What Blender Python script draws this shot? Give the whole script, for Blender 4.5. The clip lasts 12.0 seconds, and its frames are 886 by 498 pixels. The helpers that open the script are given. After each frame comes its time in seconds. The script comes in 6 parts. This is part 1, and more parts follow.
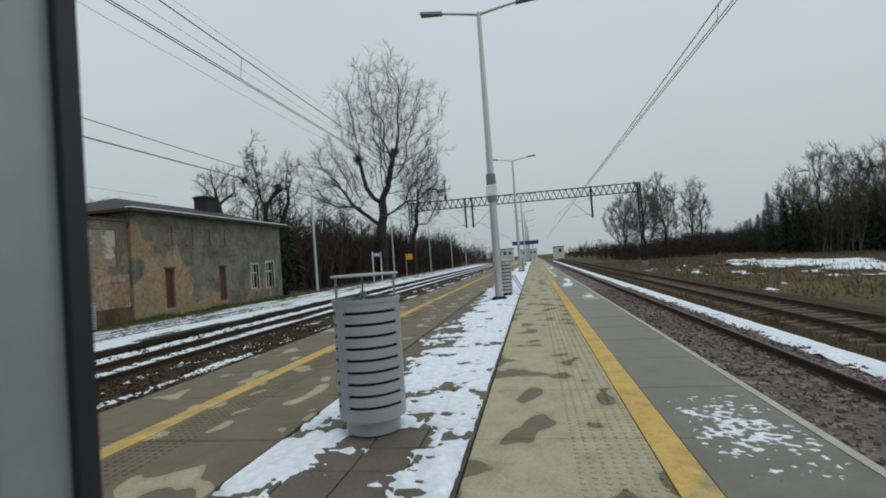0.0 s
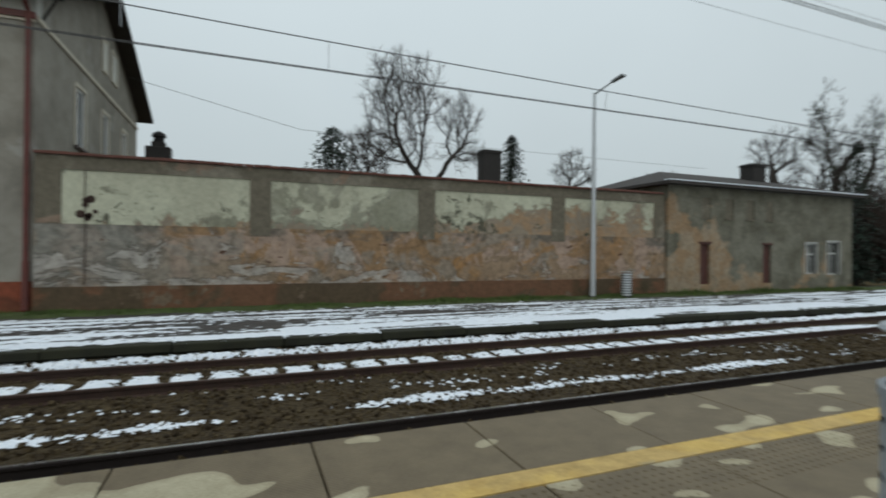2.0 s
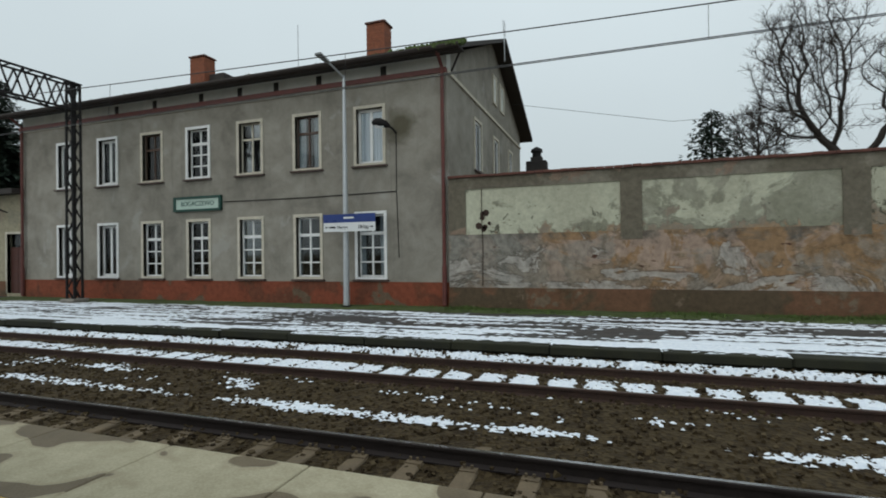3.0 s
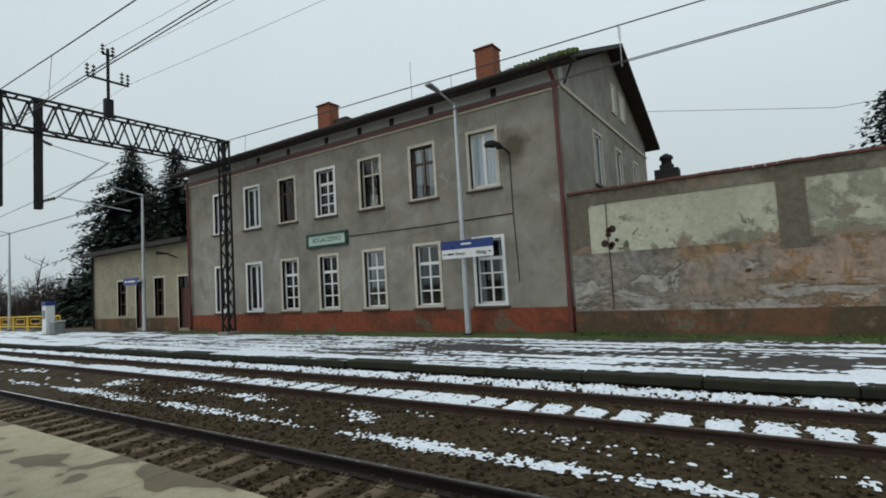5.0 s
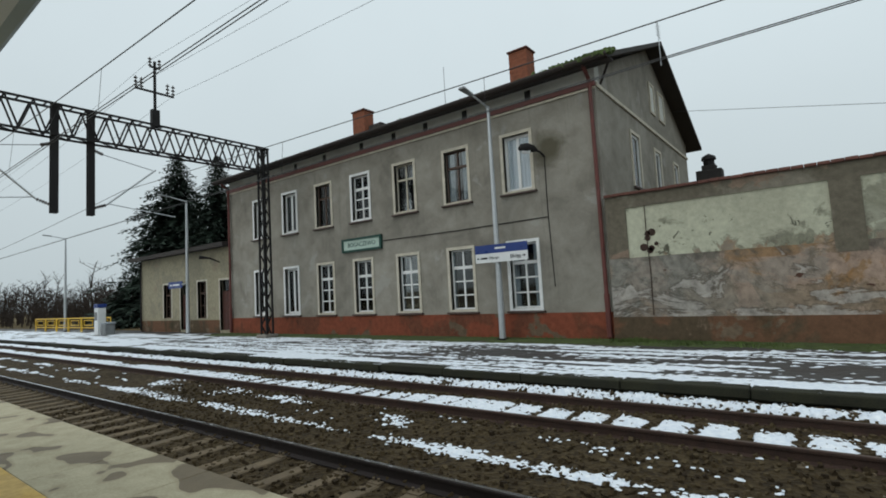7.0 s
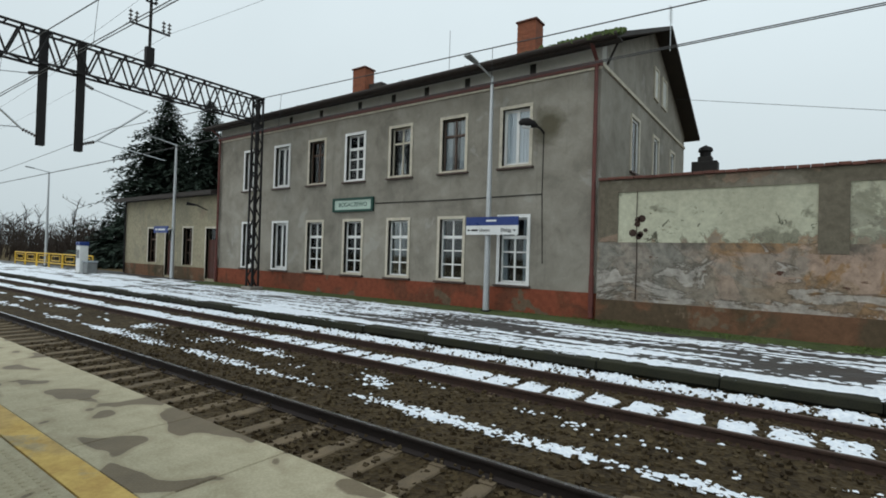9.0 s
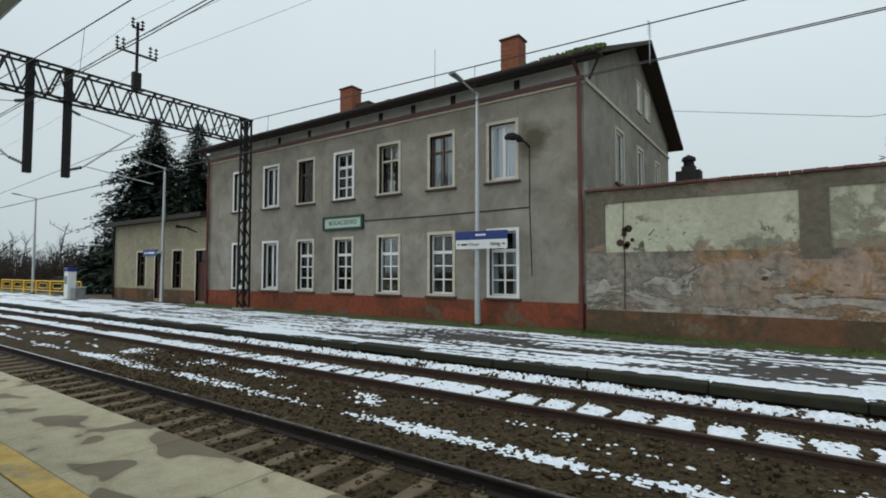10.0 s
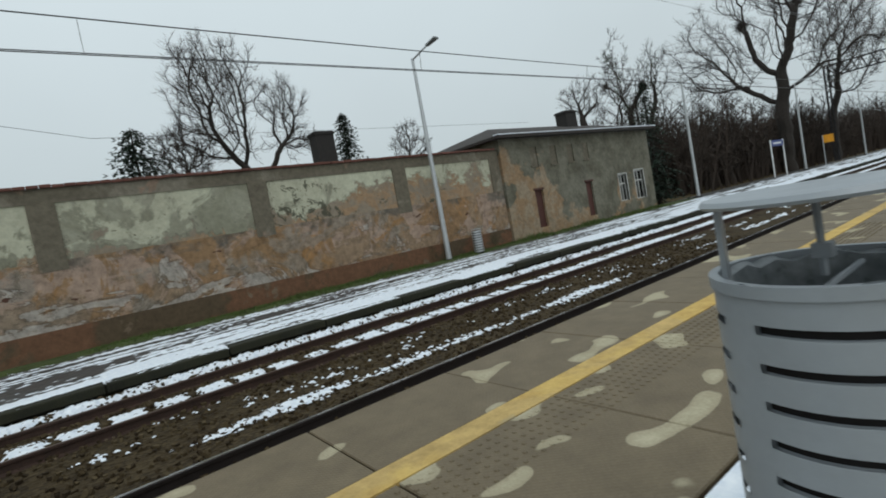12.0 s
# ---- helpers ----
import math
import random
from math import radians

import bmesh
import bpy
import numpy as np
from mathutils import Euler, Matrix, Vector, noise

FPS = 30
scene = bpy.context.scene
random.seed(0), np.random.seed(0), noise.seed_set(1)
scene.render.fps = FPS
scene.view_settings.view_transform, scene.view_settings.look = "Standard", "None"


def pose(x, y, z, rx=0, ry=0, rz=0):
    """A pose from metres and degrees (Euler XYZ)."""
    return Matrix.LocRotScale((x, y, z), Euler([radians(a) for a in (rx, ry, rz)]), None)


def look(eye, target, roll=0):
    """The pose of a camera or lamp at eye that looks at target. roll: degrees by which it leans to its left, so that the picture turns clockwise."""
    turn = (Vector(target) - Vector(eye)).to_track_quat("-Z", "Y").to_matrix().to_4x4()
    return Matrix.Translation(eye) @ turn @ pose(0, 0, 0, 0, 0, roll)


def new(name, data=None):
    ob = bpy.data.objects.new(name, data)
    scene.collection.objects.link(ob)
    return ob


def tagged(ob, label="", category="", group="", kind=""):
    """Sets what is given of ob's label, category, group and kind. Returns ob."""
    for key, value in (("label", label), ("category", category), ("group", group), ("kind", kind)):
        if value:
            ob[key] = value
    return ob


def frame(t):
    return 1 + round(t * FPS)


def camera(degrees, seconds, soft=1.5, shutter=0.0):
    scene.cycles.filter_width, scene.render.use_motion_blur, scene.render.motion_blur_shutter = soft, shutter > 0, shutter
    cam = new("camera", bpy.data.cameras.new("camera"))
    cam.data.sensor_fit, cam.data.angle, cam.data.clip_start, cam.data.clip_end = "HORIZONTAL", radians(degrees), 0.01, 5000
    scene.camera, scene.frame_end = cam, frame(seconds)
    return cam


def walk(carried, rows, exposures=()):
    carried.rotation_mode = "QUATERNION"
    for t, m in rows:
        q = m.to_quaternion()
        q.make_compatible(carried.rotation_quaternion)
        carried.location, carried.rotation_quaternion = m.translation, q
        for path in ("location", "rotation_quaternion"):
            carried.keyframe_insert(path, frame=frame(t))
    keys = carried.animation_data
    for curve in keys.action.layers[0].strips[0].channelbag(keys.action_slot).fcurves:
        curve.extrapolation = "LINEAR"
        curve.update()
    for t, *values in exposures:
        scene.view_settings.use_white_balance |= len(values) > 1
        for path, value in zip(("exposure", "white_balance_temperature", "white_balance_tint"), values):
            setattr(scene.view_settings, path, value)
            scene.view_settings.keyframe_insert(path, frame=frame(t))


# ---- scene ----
cam = camera(83.4, 12.0, soft=1.8, shutter=0.15)
PATH = [
    (0, (-0.348, -9.616, 1.883), (1.619, -9.26, 1.93), -4.1),
    (0.5, (0.075, -9.583, 1.932), (2.007, -9.067, 1.972), -1.5),
    (1, (0.462, -9.643, 1.93), (2.33, -8.931, 2.0), -3.4),
    (1.5, (0.779, -9.424, 1.952), (2.441, -8.312, 2.014), -2.4),
    (2, (1.232, -9.071, 2.023), (1.973, -7.213, 2.025), 0.6),
    (2.5, (1.24, -8.715, 2.029), (1.108, -6.719, 2.038), -1.4),
    (3, (1.237, -8.359, 2.053), (0.579, -6.47, 2.067), -0.8),
    (5, (1.059, -7.787, 2.029), (-0.029, -6.114, 2.163), -3.4),
    (5.5, (1.028, -7.780, 2.021), (-0.120, -6.149, 2.173), -3.2),
    (6, (1.011, -7.784, 2.030), (-0.180, -6.188, 2.212), -1.6),
    (6.5, (1.020, -7.766, 2.000), (-0.178, -6.176, 2.186), -2.2),
    (7, (1.034, -7.712, 2.020), (-0.165, -6.119, 2.180), -3.2),
    (9, (1.007, -7.803, 2.050), (-0.158, -6.177, 2.079), 1.7),
    (9.5, (0.988, -7.833, 2.070), (-0.169, -6.202, 2.113), 1.2),
    (10, (1.113, -7.835, 2.054), (-0.026, -6.193, 2.144), -0.0),
    (10.5, (1.191, -8.139, 2.085), (0.457, -6.281, 2.191), -3.0),
    (11, (1.496, -8.230, 2.106), (1.514, -6.231, 2.170), -5.5),
    (11.5, (1.640, -8.359, 1.906), (2.544, -6.575, 1.914), -8.6),
    (12, (1.729, -8.766, 1.905), (2.943, -7.181, 1.783), -10.5),
]
walk(cam, [(t, look(eye, target, roll)) for t, eye, target, roll in PATH], [(0.0, -0.22), (1.5, -0.2), (2.5, -0.02), (5.5, -0.02), (6.0, -0.09), (6.6, -0.05), (7.0, 0.0), (9.0, 0.15), (9.5, 0.1), (10.5, 0.0), (11.0, -0.09), (11.5, -0.02), (12.0, -0.05)])

# ---- world and sun: an even overcast winter sky ----
world = bpy.data.worlds.new("sky")
scene.world = world
world.use_nodes = True
wn, wl = world.node_tree.nodes, world.node_tree.links
bg = wn["Background"]
sky = wn.new("ShaderNodeTexSky")
sky.sky_type, sky.sun_disc = "NISHITA", False
sky.sun_elevation, sky.sun_rotation = radians(28), radians(200)
sky.air_density, sky.dust_density = 1.5, 6.0
hs = wn.new("ShaderNodeHueSaturation")
hs.inputs["Saturation"].default_value = 0.25
hs.inputs["Value"].default_value = 0.09
wl.new(sky.outputs[0], hs.inputs["Color"])
tc = wn.new("ShaderNodeTexCoord")
sx = wn.new("ShaderNodeSeparateXYZ")
wl.new(tc.outputs["Generated"], sx.inputs[0])
ramp = wn.new("ShaderNodeValToRGB")
ramp.color_ramp.elements[0].position, ramp.color_ramp.elements[0].color = 0.0, (0.54, 0.625, 0.655, 1)
ramp.color_ramp.elements[1].position, ramp.color_ramp.elements[1].color = 1.0, (0.9, 1.03, 1.09, 1)
wl.new(sx.outputs["Z"], ramp.inputs[0])
cl = wn.new("ShaderNodeTexNoise")
cl.inputs["Scale"].default_value, cl.inputs["Detail"].default_value = 1.6, 4
wl.new(tc.outputs["Generated"], cl.inputs["Vector"])
clm = wn.new("ShaderNodeMapRange")
clm.inputs["To Min"].default_value, clm.inputs["To Max"].default_value = 0.9, 1.1
wl.new(cl.outputs[0], clm.inputs[0])
cm = wn.new("ShaderNodeMix")
cm.data_type, cm.blend_type = "RGBA", "MULTIPLY"
cm.inputs[0].default_value = 1.0
wl.new(ramp.outputs[0], cm.inputs[6])
wl.new(clm.outputs[0], cm.inputs[7])
mixn = wn.new("ShaderNodeMix")
mixn.data_type = "RGBA"
mixn.inputs[0].default_value = 0.88
wl.new(hs.outputs[0], mixn.inputs[6])
wl.new(cm.outputs[2], mixn.inputs[7])
wl.new(mixn.outputs[2], bg.inputs["Color"])
bg.inputs["Strength"].default_value = 1.0
sun = new("sun", bpy.data.lights.new("sun", "SUN"))
sun.data.energy, sun.data.angle, sun.data.color = 0.4, radians(30), (1.0, 0.97, 0.93)
sun.matrix_world = look((0, 0, 50), (12, 20, 0))


# ---- building tools ----
class Mesh:
    """Vertices and faces of one part, gathered in world coordinates."""

    def __init__(self):
        self.v, self.f = [], []

    def add(self, vs, fs):
        n = len(self.v)
        self.v += [tuple(p) for p in vs]
        self.f += [tuple(i + n for i in f) for f in fs]
        return self

    def box(self, x0, x1, y0, y1, z0, z1, c=0.0):
        """A box, with its edges cut by c where that is given."""
        if c <= 0:
            vs = [(x, y, z) for z in (z0, z1) for x, y in ((x0, y0), (x1, y0), (x1, y1), (x0, y1))]
            return self.add(vs, [(3, 2, 1, 0), (4, 5, 6, 7), (0, 1, 5, 4), (1, 2, 6, 5), (2, 3, 7, 6), (3, 0, 4, 7)])
        b = bmesh.new()
        bmesh.ops.create_cube(b, size=1)
        for p in b.verts:
            p.co = ((x0 + x1) / 2 + p.co.x * (x1 - x0), (y0 + y1) / 2 + p.co.y * (y1 - y0), (z0 + z1) / 2 + p.co.z * (z1 - z0))
        bmesh.ops.bevel(b, geom=b.edges[:], offset=c, segments=1, affect="EDGES", profile=0.5)
        b.verts.ensure_lookup_table()
        self.add([p.co[:] for p in b.verts], [[p.index for p in f.verts] for f in b.faces])
        b.free()
        return self

    def tube(self, pts, radii, n=6, caps=True):
        """A round bar along points, with a radius at each."""
        pts = [Vector(p) for p in pts]
        if not isinstance(radii, (list, tuple)):
            radii = [radii] * len(pts)
        vs, fs = [], []
        side = None
        for i, p in enumerate(pts):
            d = (pts[min(i + 1, len(pts) - 1)] - pts[max(i - 1, 0)]).normalized()
            if side is None:
                side = d.orthogonal().normalized()
            side = (side - d * side.dot(d)).normalized()
            up = d.cross(side)
            for k in range(n):
                a = 2 * math.pi * k / n
                vs.append(p + radii[i] * (math.cos(a) * side + math.sin(a) * up))
        for i in range(len(pts) - 1):
            for k in range(n):
                fs.append((i * n + k, i * n + (k + 1) % n, (i + 1) * n + (k + 1) % n, (i + 1) * n + k))
        if caps:
            fs += [tuple(range(n - 1, -1, -1)), tuple(range((len(pts) - 1) * n, len(pts) * n))]
        return self.add(vs, fs)

    def lathe(self, x, y, prof, n=32):
        """A turned shape about the upright through x, y; prof: rows of radius and height."""
        vs = [(x + r * math.cos(2 * math.pi * k / n), y + r * math.sin(2 * math.pi * k / n), z) for r, z in prof for k in range(n)]
        fs = [(i * n + k, i * n + (k + 1) % n, (i + 1) * n + (k + 1) % n, (i + 1) * n + k) for i in range(len(prof) - 1) for k in range(n)]
        return self.add(vs, fs)

    def beam(self, p, q, w):
        """A square bar from p to q."""
        return self.tube([p, q], w * 0.7071, n=4)


def root_place(ob):
    p = Vector(ob.location)
    while ob.parent:
        ob = ob.parent
        p += Vector(ob.location)
    return p


def part(name, m, mat, parent=None, label="", smooth=False):
    """One mesh object under a thing or a part."""
    off = root_place(parent) if parent else Vector()
    me = bpy.data.meshes.new(name)
    me.from_pydata([(a - off.x, b - off.y, c - off.z) for a, b, c in m.v], [], m.f)
    me.materials.append(mat)
    if smooth:
        me.polygons.foreach_set("use_smooth", [True] * len(me.polygons))
        me.set_sharp_from_angle(angle=radians(40))
    me.update()
    ob = new(name, me)
    if parent:
        ob.parent = parent
    return tagged(ob, label)


def thing(name, place, label, category, group="", kind=""):
    ob = new(name)
    ob.empty_display_size = 0.2
    ob.location = place
    return tagged(ob, label, category, group, kind)


def fbm(x, y, z=0.0, octs=4):
    return noise.fractal((x, y, z), 1.0, 2.0, octs, noise_basis="PERLIN_ORIGINAL")


# ---- materials ----
class Nodes:
    def __init__(self, name, rough=0.8, metal=0.0, spec=0.4):
        self.mat = bpy.data.materials.new(name)
        self.mat.use_nodes = True
        self.n, self.l = self.mat.node_tree.nodes, self.mat.node_tree.links
        self.b = self.n["Principled BSDF"]
        self.b.inputs["Roughness"].default_value = rough
        self.b.inputs["Metallic"].default_value = metal
        self.b.inputs["Specular IOR Level"].default_value = spec
        self.pos = self.n.new("ShaderNodeNewGeometry").outputs["Position"]

    def link(self, a, b):
        self.l.new(a, b)

    def scaled(self, s):
        m = self.n.new("ShaderNodeMapping")
        m.inputs["Scale"].default_value = s
        self.link(self.pos, m.inputs[0])
        return m.outputs[0]

    def noise(self, scale, detail=5, rough=0.55, stretch=None, warp=0.0):
        t = self.n.new("ShaderNodeTexNoise")
        t.inputs["Scale"].default_value, t.inputs["Detail"].default_value = scale, detail
        t.inputs["Roughness"].default_value, t.inputs["Distortion"].default_value = rough, warp
        self.link(self.scaled(stretch) if stretch else self.pos, t.inputs["Vector"])
        return t.outputs[0]

    def ramp(self, fac, *stops):
        r = self.n.new("ShaderNodeValToRGB")
        e = r.color_ramp.elements
        while len(e) < len(stops):
            e.new(0.5)
        for s, (p, c) in zip(e, stops):
            s.position = p
            s.color = (*(c if isinstance(c, tuple) else (c, c, c)), 1)
        self.link(fac, r.inputs[0])
        return r.outputs[0]

    def mix(self, fac, a, b, mode="MIX"):
        m = self.n.new("ShaderNodeMix")
        m.data_type, m.blend_type = "RGBA", mode
        for v, k in ((fac, 0), (a, 6), (b, 7)):
            s = m.inputs[k]
            if isinstance(v, (int, float)):
                s.default_value = v if k == 0 else (v, v, v, 1)
            elif isinstance(v, tuple):
                s.default_value = (*v, 1)
            else:
                self.link(v, s)
        return m.outputs[2]

    def math(self, op, a, b=0.5):
        m = self.n.new("ShaderNodeMath")
        m.operation = op
        for v, s in ((a, m.inputs[0]), (b, m.inputs[1])):
            if isinstance(v, (int, float)):
                s.default_value = v
            else:
                self.link(v, s)
        return m.outputs[0]

    def axis(self, k):
        s = self.n.new("ShaderNodeSeparateXYZ")
        self.link(self.pos, s.inputs[0])
        return s.outputs[k]

    def random(self):
        return self.n.new("ShaderNodeObjectInfo").outputs["Random"]

    def done(self, color=None, rough=None, bump=None, strength=0.3, dist=0.01):
        if color is not None:
            if isinstance(color, tuple):
                self.b.inputs["Base Color"].default_value = (*color, 1)
            else:
                self.link(color, self.b.inputs["Base Color"])
        if rough is not None:
            self.link(rough, self.b.inputs["Roughness"])
        if bump is not None:
            k = self.n.new("ShaderNodeBump")
            k.inputs["Strength"].default_value, k.inputs["Distance"].default_value = strength, dist
            self.link(bump, k.inputs["Height"])
            self.link(k.outputs[0], self.b.inputs["Normal"])
        return self.mat


def simple(name, c, rough=0.6, metal=0.0, vary=0.25, scale=3.0, grain=40.0, bump=0.15):
    """Paint or metal with broad blotches, fine grain and a slight relief."""
    k = Nodes(name, rough, metal)
    big, fine = k.noise(scale, 6), k.noise(grain, 3)
    lo, hi = tuple(v * (1 - vary) for v in c), tuple(min(1, v * (1 + vary)) for v in c)
    col = k.ramp(k.mix(0.35, big, fine), (0.3, lo), (0.7, hi))
    return k.done(col, k.ramp(big, (0.3, max(0.05, rough - 0.12)), (0.7, min(1, rough + 0.12))), fine, bump, 0.004)


def smooth_step(k, v, lo, hi):
    m = k.n.new("ShaderNodeMapRange")
    m.interpolation_type = "SMOOTHSTEP"
    m.inputs["From Min"].default_value, m.inputs["From Max"].default_value = lo, hi
    k.link(v, m.inputs[0])
    return m.outputs[0]


def tread_pattern(k):
    """The fine diamond tread cast into the slabs."""
    out = None
    for turn in (0.785, -0.785):
        w = k.n.new("ShaderNodeTexWave")
        w.inputs["Scale"].default_value = 14
        m = k.n.new("ShaderNodeMapping")
        m.inputs["Rotation"].default_value = (0, 0, turn)
        k.link(k.pos, m.inputs[0])
        k.link(m.outputs[0], w.inputs["Vector"])
        out = w.outputs["Fac"] if out is None else k.math("MULTIPLY", out, w.outputs["Fac"])
    return out


def slab_material(name="concrete_slab", damp_from=None, level=0.6):
    """Pale concrete slabs with sharp-edged, rounded wet stains; wetter all over past damp_from metres along the platform."""
    k = Nodes(name, 0.8)
    field = k.math("ADD", k.noise(2.5, 1.2, 0.4, stretch=(0.85, 1.2, 1), warp=0.2), k.math("MULTIPLY", k.noise(9, 3), 0.03))
    if damp_from is not None:
        x = k.math("ADD", k.axis(0), k.math("MULTIPLY", k.noise(0.7, 2), 3.0))
        field = k.math("ADD", field, k.math("MULTIPLY", smooth_step(k, x, damp_from + 1.2, damp_from + 2.0), 0.24))
    wet = k.ramp(field, (level, 0.0), (level + 0.016, 1.0))
    fine, dirt = k.noise(60, 4), k.noise(5, 6)
    dry = k.mix(0.4, k.ramp(dirt, (0.3, (0.33, 0.29, 0.185)), (0.7, (0.49, 0.44, 0.305))), k.ramp(fine, (0.3, (0.29, 0.255, 0.17)), (0.7, (0.52, 0.465, 0.33))))
    damp = k.mix(0.3, k.ramp(dirt, (0.3, (0.12, 0.089, 0.05)), (0.7, (0.185, 0.142, 0.083))), k.ramp(fine, (0.3, (0.095, 0.075, 0.046)), (0.7, (0.19, 0.15, 0.097))))
    rim = k.ramp(field, (level - 0.06, 0.0), (level - 0.005, 0.35), (level + 0.004, 0.0))
    col = k.mix(rim, k.mix(wet, dry, damp), (0.24, 0.19, 0.12))
    relief = k.mix(0.5, k.mix(0.5, fine, dirt), tread_pattern(k))
    return k.done(col, k.ramp(wet, (0, 0.88), (1, 0.62)), relief, 0.6, 0.004)


def edge_material():
    """The wet grey-brown concrete beyond the yellow line."""
    k = Nodes("wet_concrete", 0.45)
    wet = k.ramp(k.noise(0.7, 3, 0.45, stretch=(0.8, 1.6, 1)), (0.66, 1.0), (0.68, 0.0))
    fine, dirt = k.noise(60, 4), k.noise(4, 6)
    dry = k.ramp(k.mix(0.4, dirt, fine), (0.3, (0.36, 0.33, 0.25)), (0.7, (0.52, 0.48, 0.38)))
    damp = k.ramp(k.mix(0.4, dirt, fine), (0.3, (0.112, 0.098, 0.072)), (0.7, (0.178, 0.158, 0.12)))
    return k.done(k.mix(wet, dry, damp), k.ramp(wet, (0, 0.85), (1, 0.4)), k.mix(0.5, fine, dirt), 0.2, 0.004)


def render_material():
    """Old grey roughcast with cloudy repairs, grime and a stain round the wall lamp."""
    k = Nodes("grey_render", 0.92, spec=0.2)
    big, mid, grit = k.noise(0.3, 5, 0.6, warp=0.5), k.noise(1.3, 7, 0.65, warp=0.4), k.noise(70, 4)
    col = k.ramp(k.mix(0.5, big, mid), (0.36, (0.20, 0.183, 0.152)), (0.5, (0.29, 0.268, 0.225)), (0.62, (0.36, 0.335, 0.285)))
    pale = k.ramp(k.noise(0.55, 5, 0.6, warp=0.5), (0.6, 0.0), (0.63, 0.5))
    col = k.mix(pale, col, (0.40, 0.385, 0.35))
    runs = k.ramp(k.noise(1.4, 5, 0.6, stretch=(2.5, 2.5, 0.16)), (0.58, 0.0), (0.72, 0.5))
    col = k.mix(runs, col, (0.16, 0.15, 0.125))
    d = k.n.new("ShaderNodeVectorMath")
    d.operation = "DISTANCE"
    d.inputs[1].default_value = (-5.75, 7.41, 6.45)
    k.link(k.pos, d.inputs[0])
    spot = k.math("SUBTRACT", k.math("ADD", d.outputs["Value"], k.math("MULTIPLY", mid, 0.9)), 0.45)
    col = k.mix(k.ramp(spot, (0.25, 0.85), (0.75, 0.0)), col, (0.10, 0.088, 0.055))
    col = k.mix(0.35, col, k.ramp(grit, (0.3, 0.25), (0.7, 0.72)), "OVERLAY")
    return k.done(col, None, k.mix(0.3, grit, mid), 0.45, 0.012)


def plaster_material(name, base, patch, bare, dark, edge):
    """Flaking wall plaster: layers that have fallen off in ragged patches."""
    k = Nodes(name, 0.93, spec=0.2)
    a, b, c = k.noise(0.42, 7, 0.62, warp=0.4), k.noise(0.9, 7, 0.6, warp=0.3), k.noise(7, 6, 0.65)
    grit = k.noise(45, 4)
    col = k.mix(k.ramp(a, (edge, 0.0), (edge + 0.05, 1.0)), base, patch)
    col = k.mix(k.ramp(b, (0.6, 0.0), (0.63, 1.0)), col, bare)
    col = k.mix(k.ramp(k.noise(0.7, 6, 0.65, stretch=(1, 1, 0.6)), (0.56, 0.0), (0.72, 0.75)), col, dark)
    col = k.mix(0.45, col, k.ramp(c, (0.3, 0.25), (0.7, 0.72)), "OVERLAY")
    relief = k.mix(0.5, k.ramp(b, (0.58, 0.0), (0.64, 1.0)), c)
    return k.done(k.mix(0.2, col, grit, "OVERLAY"), None, relief, 0.6, 0.02)


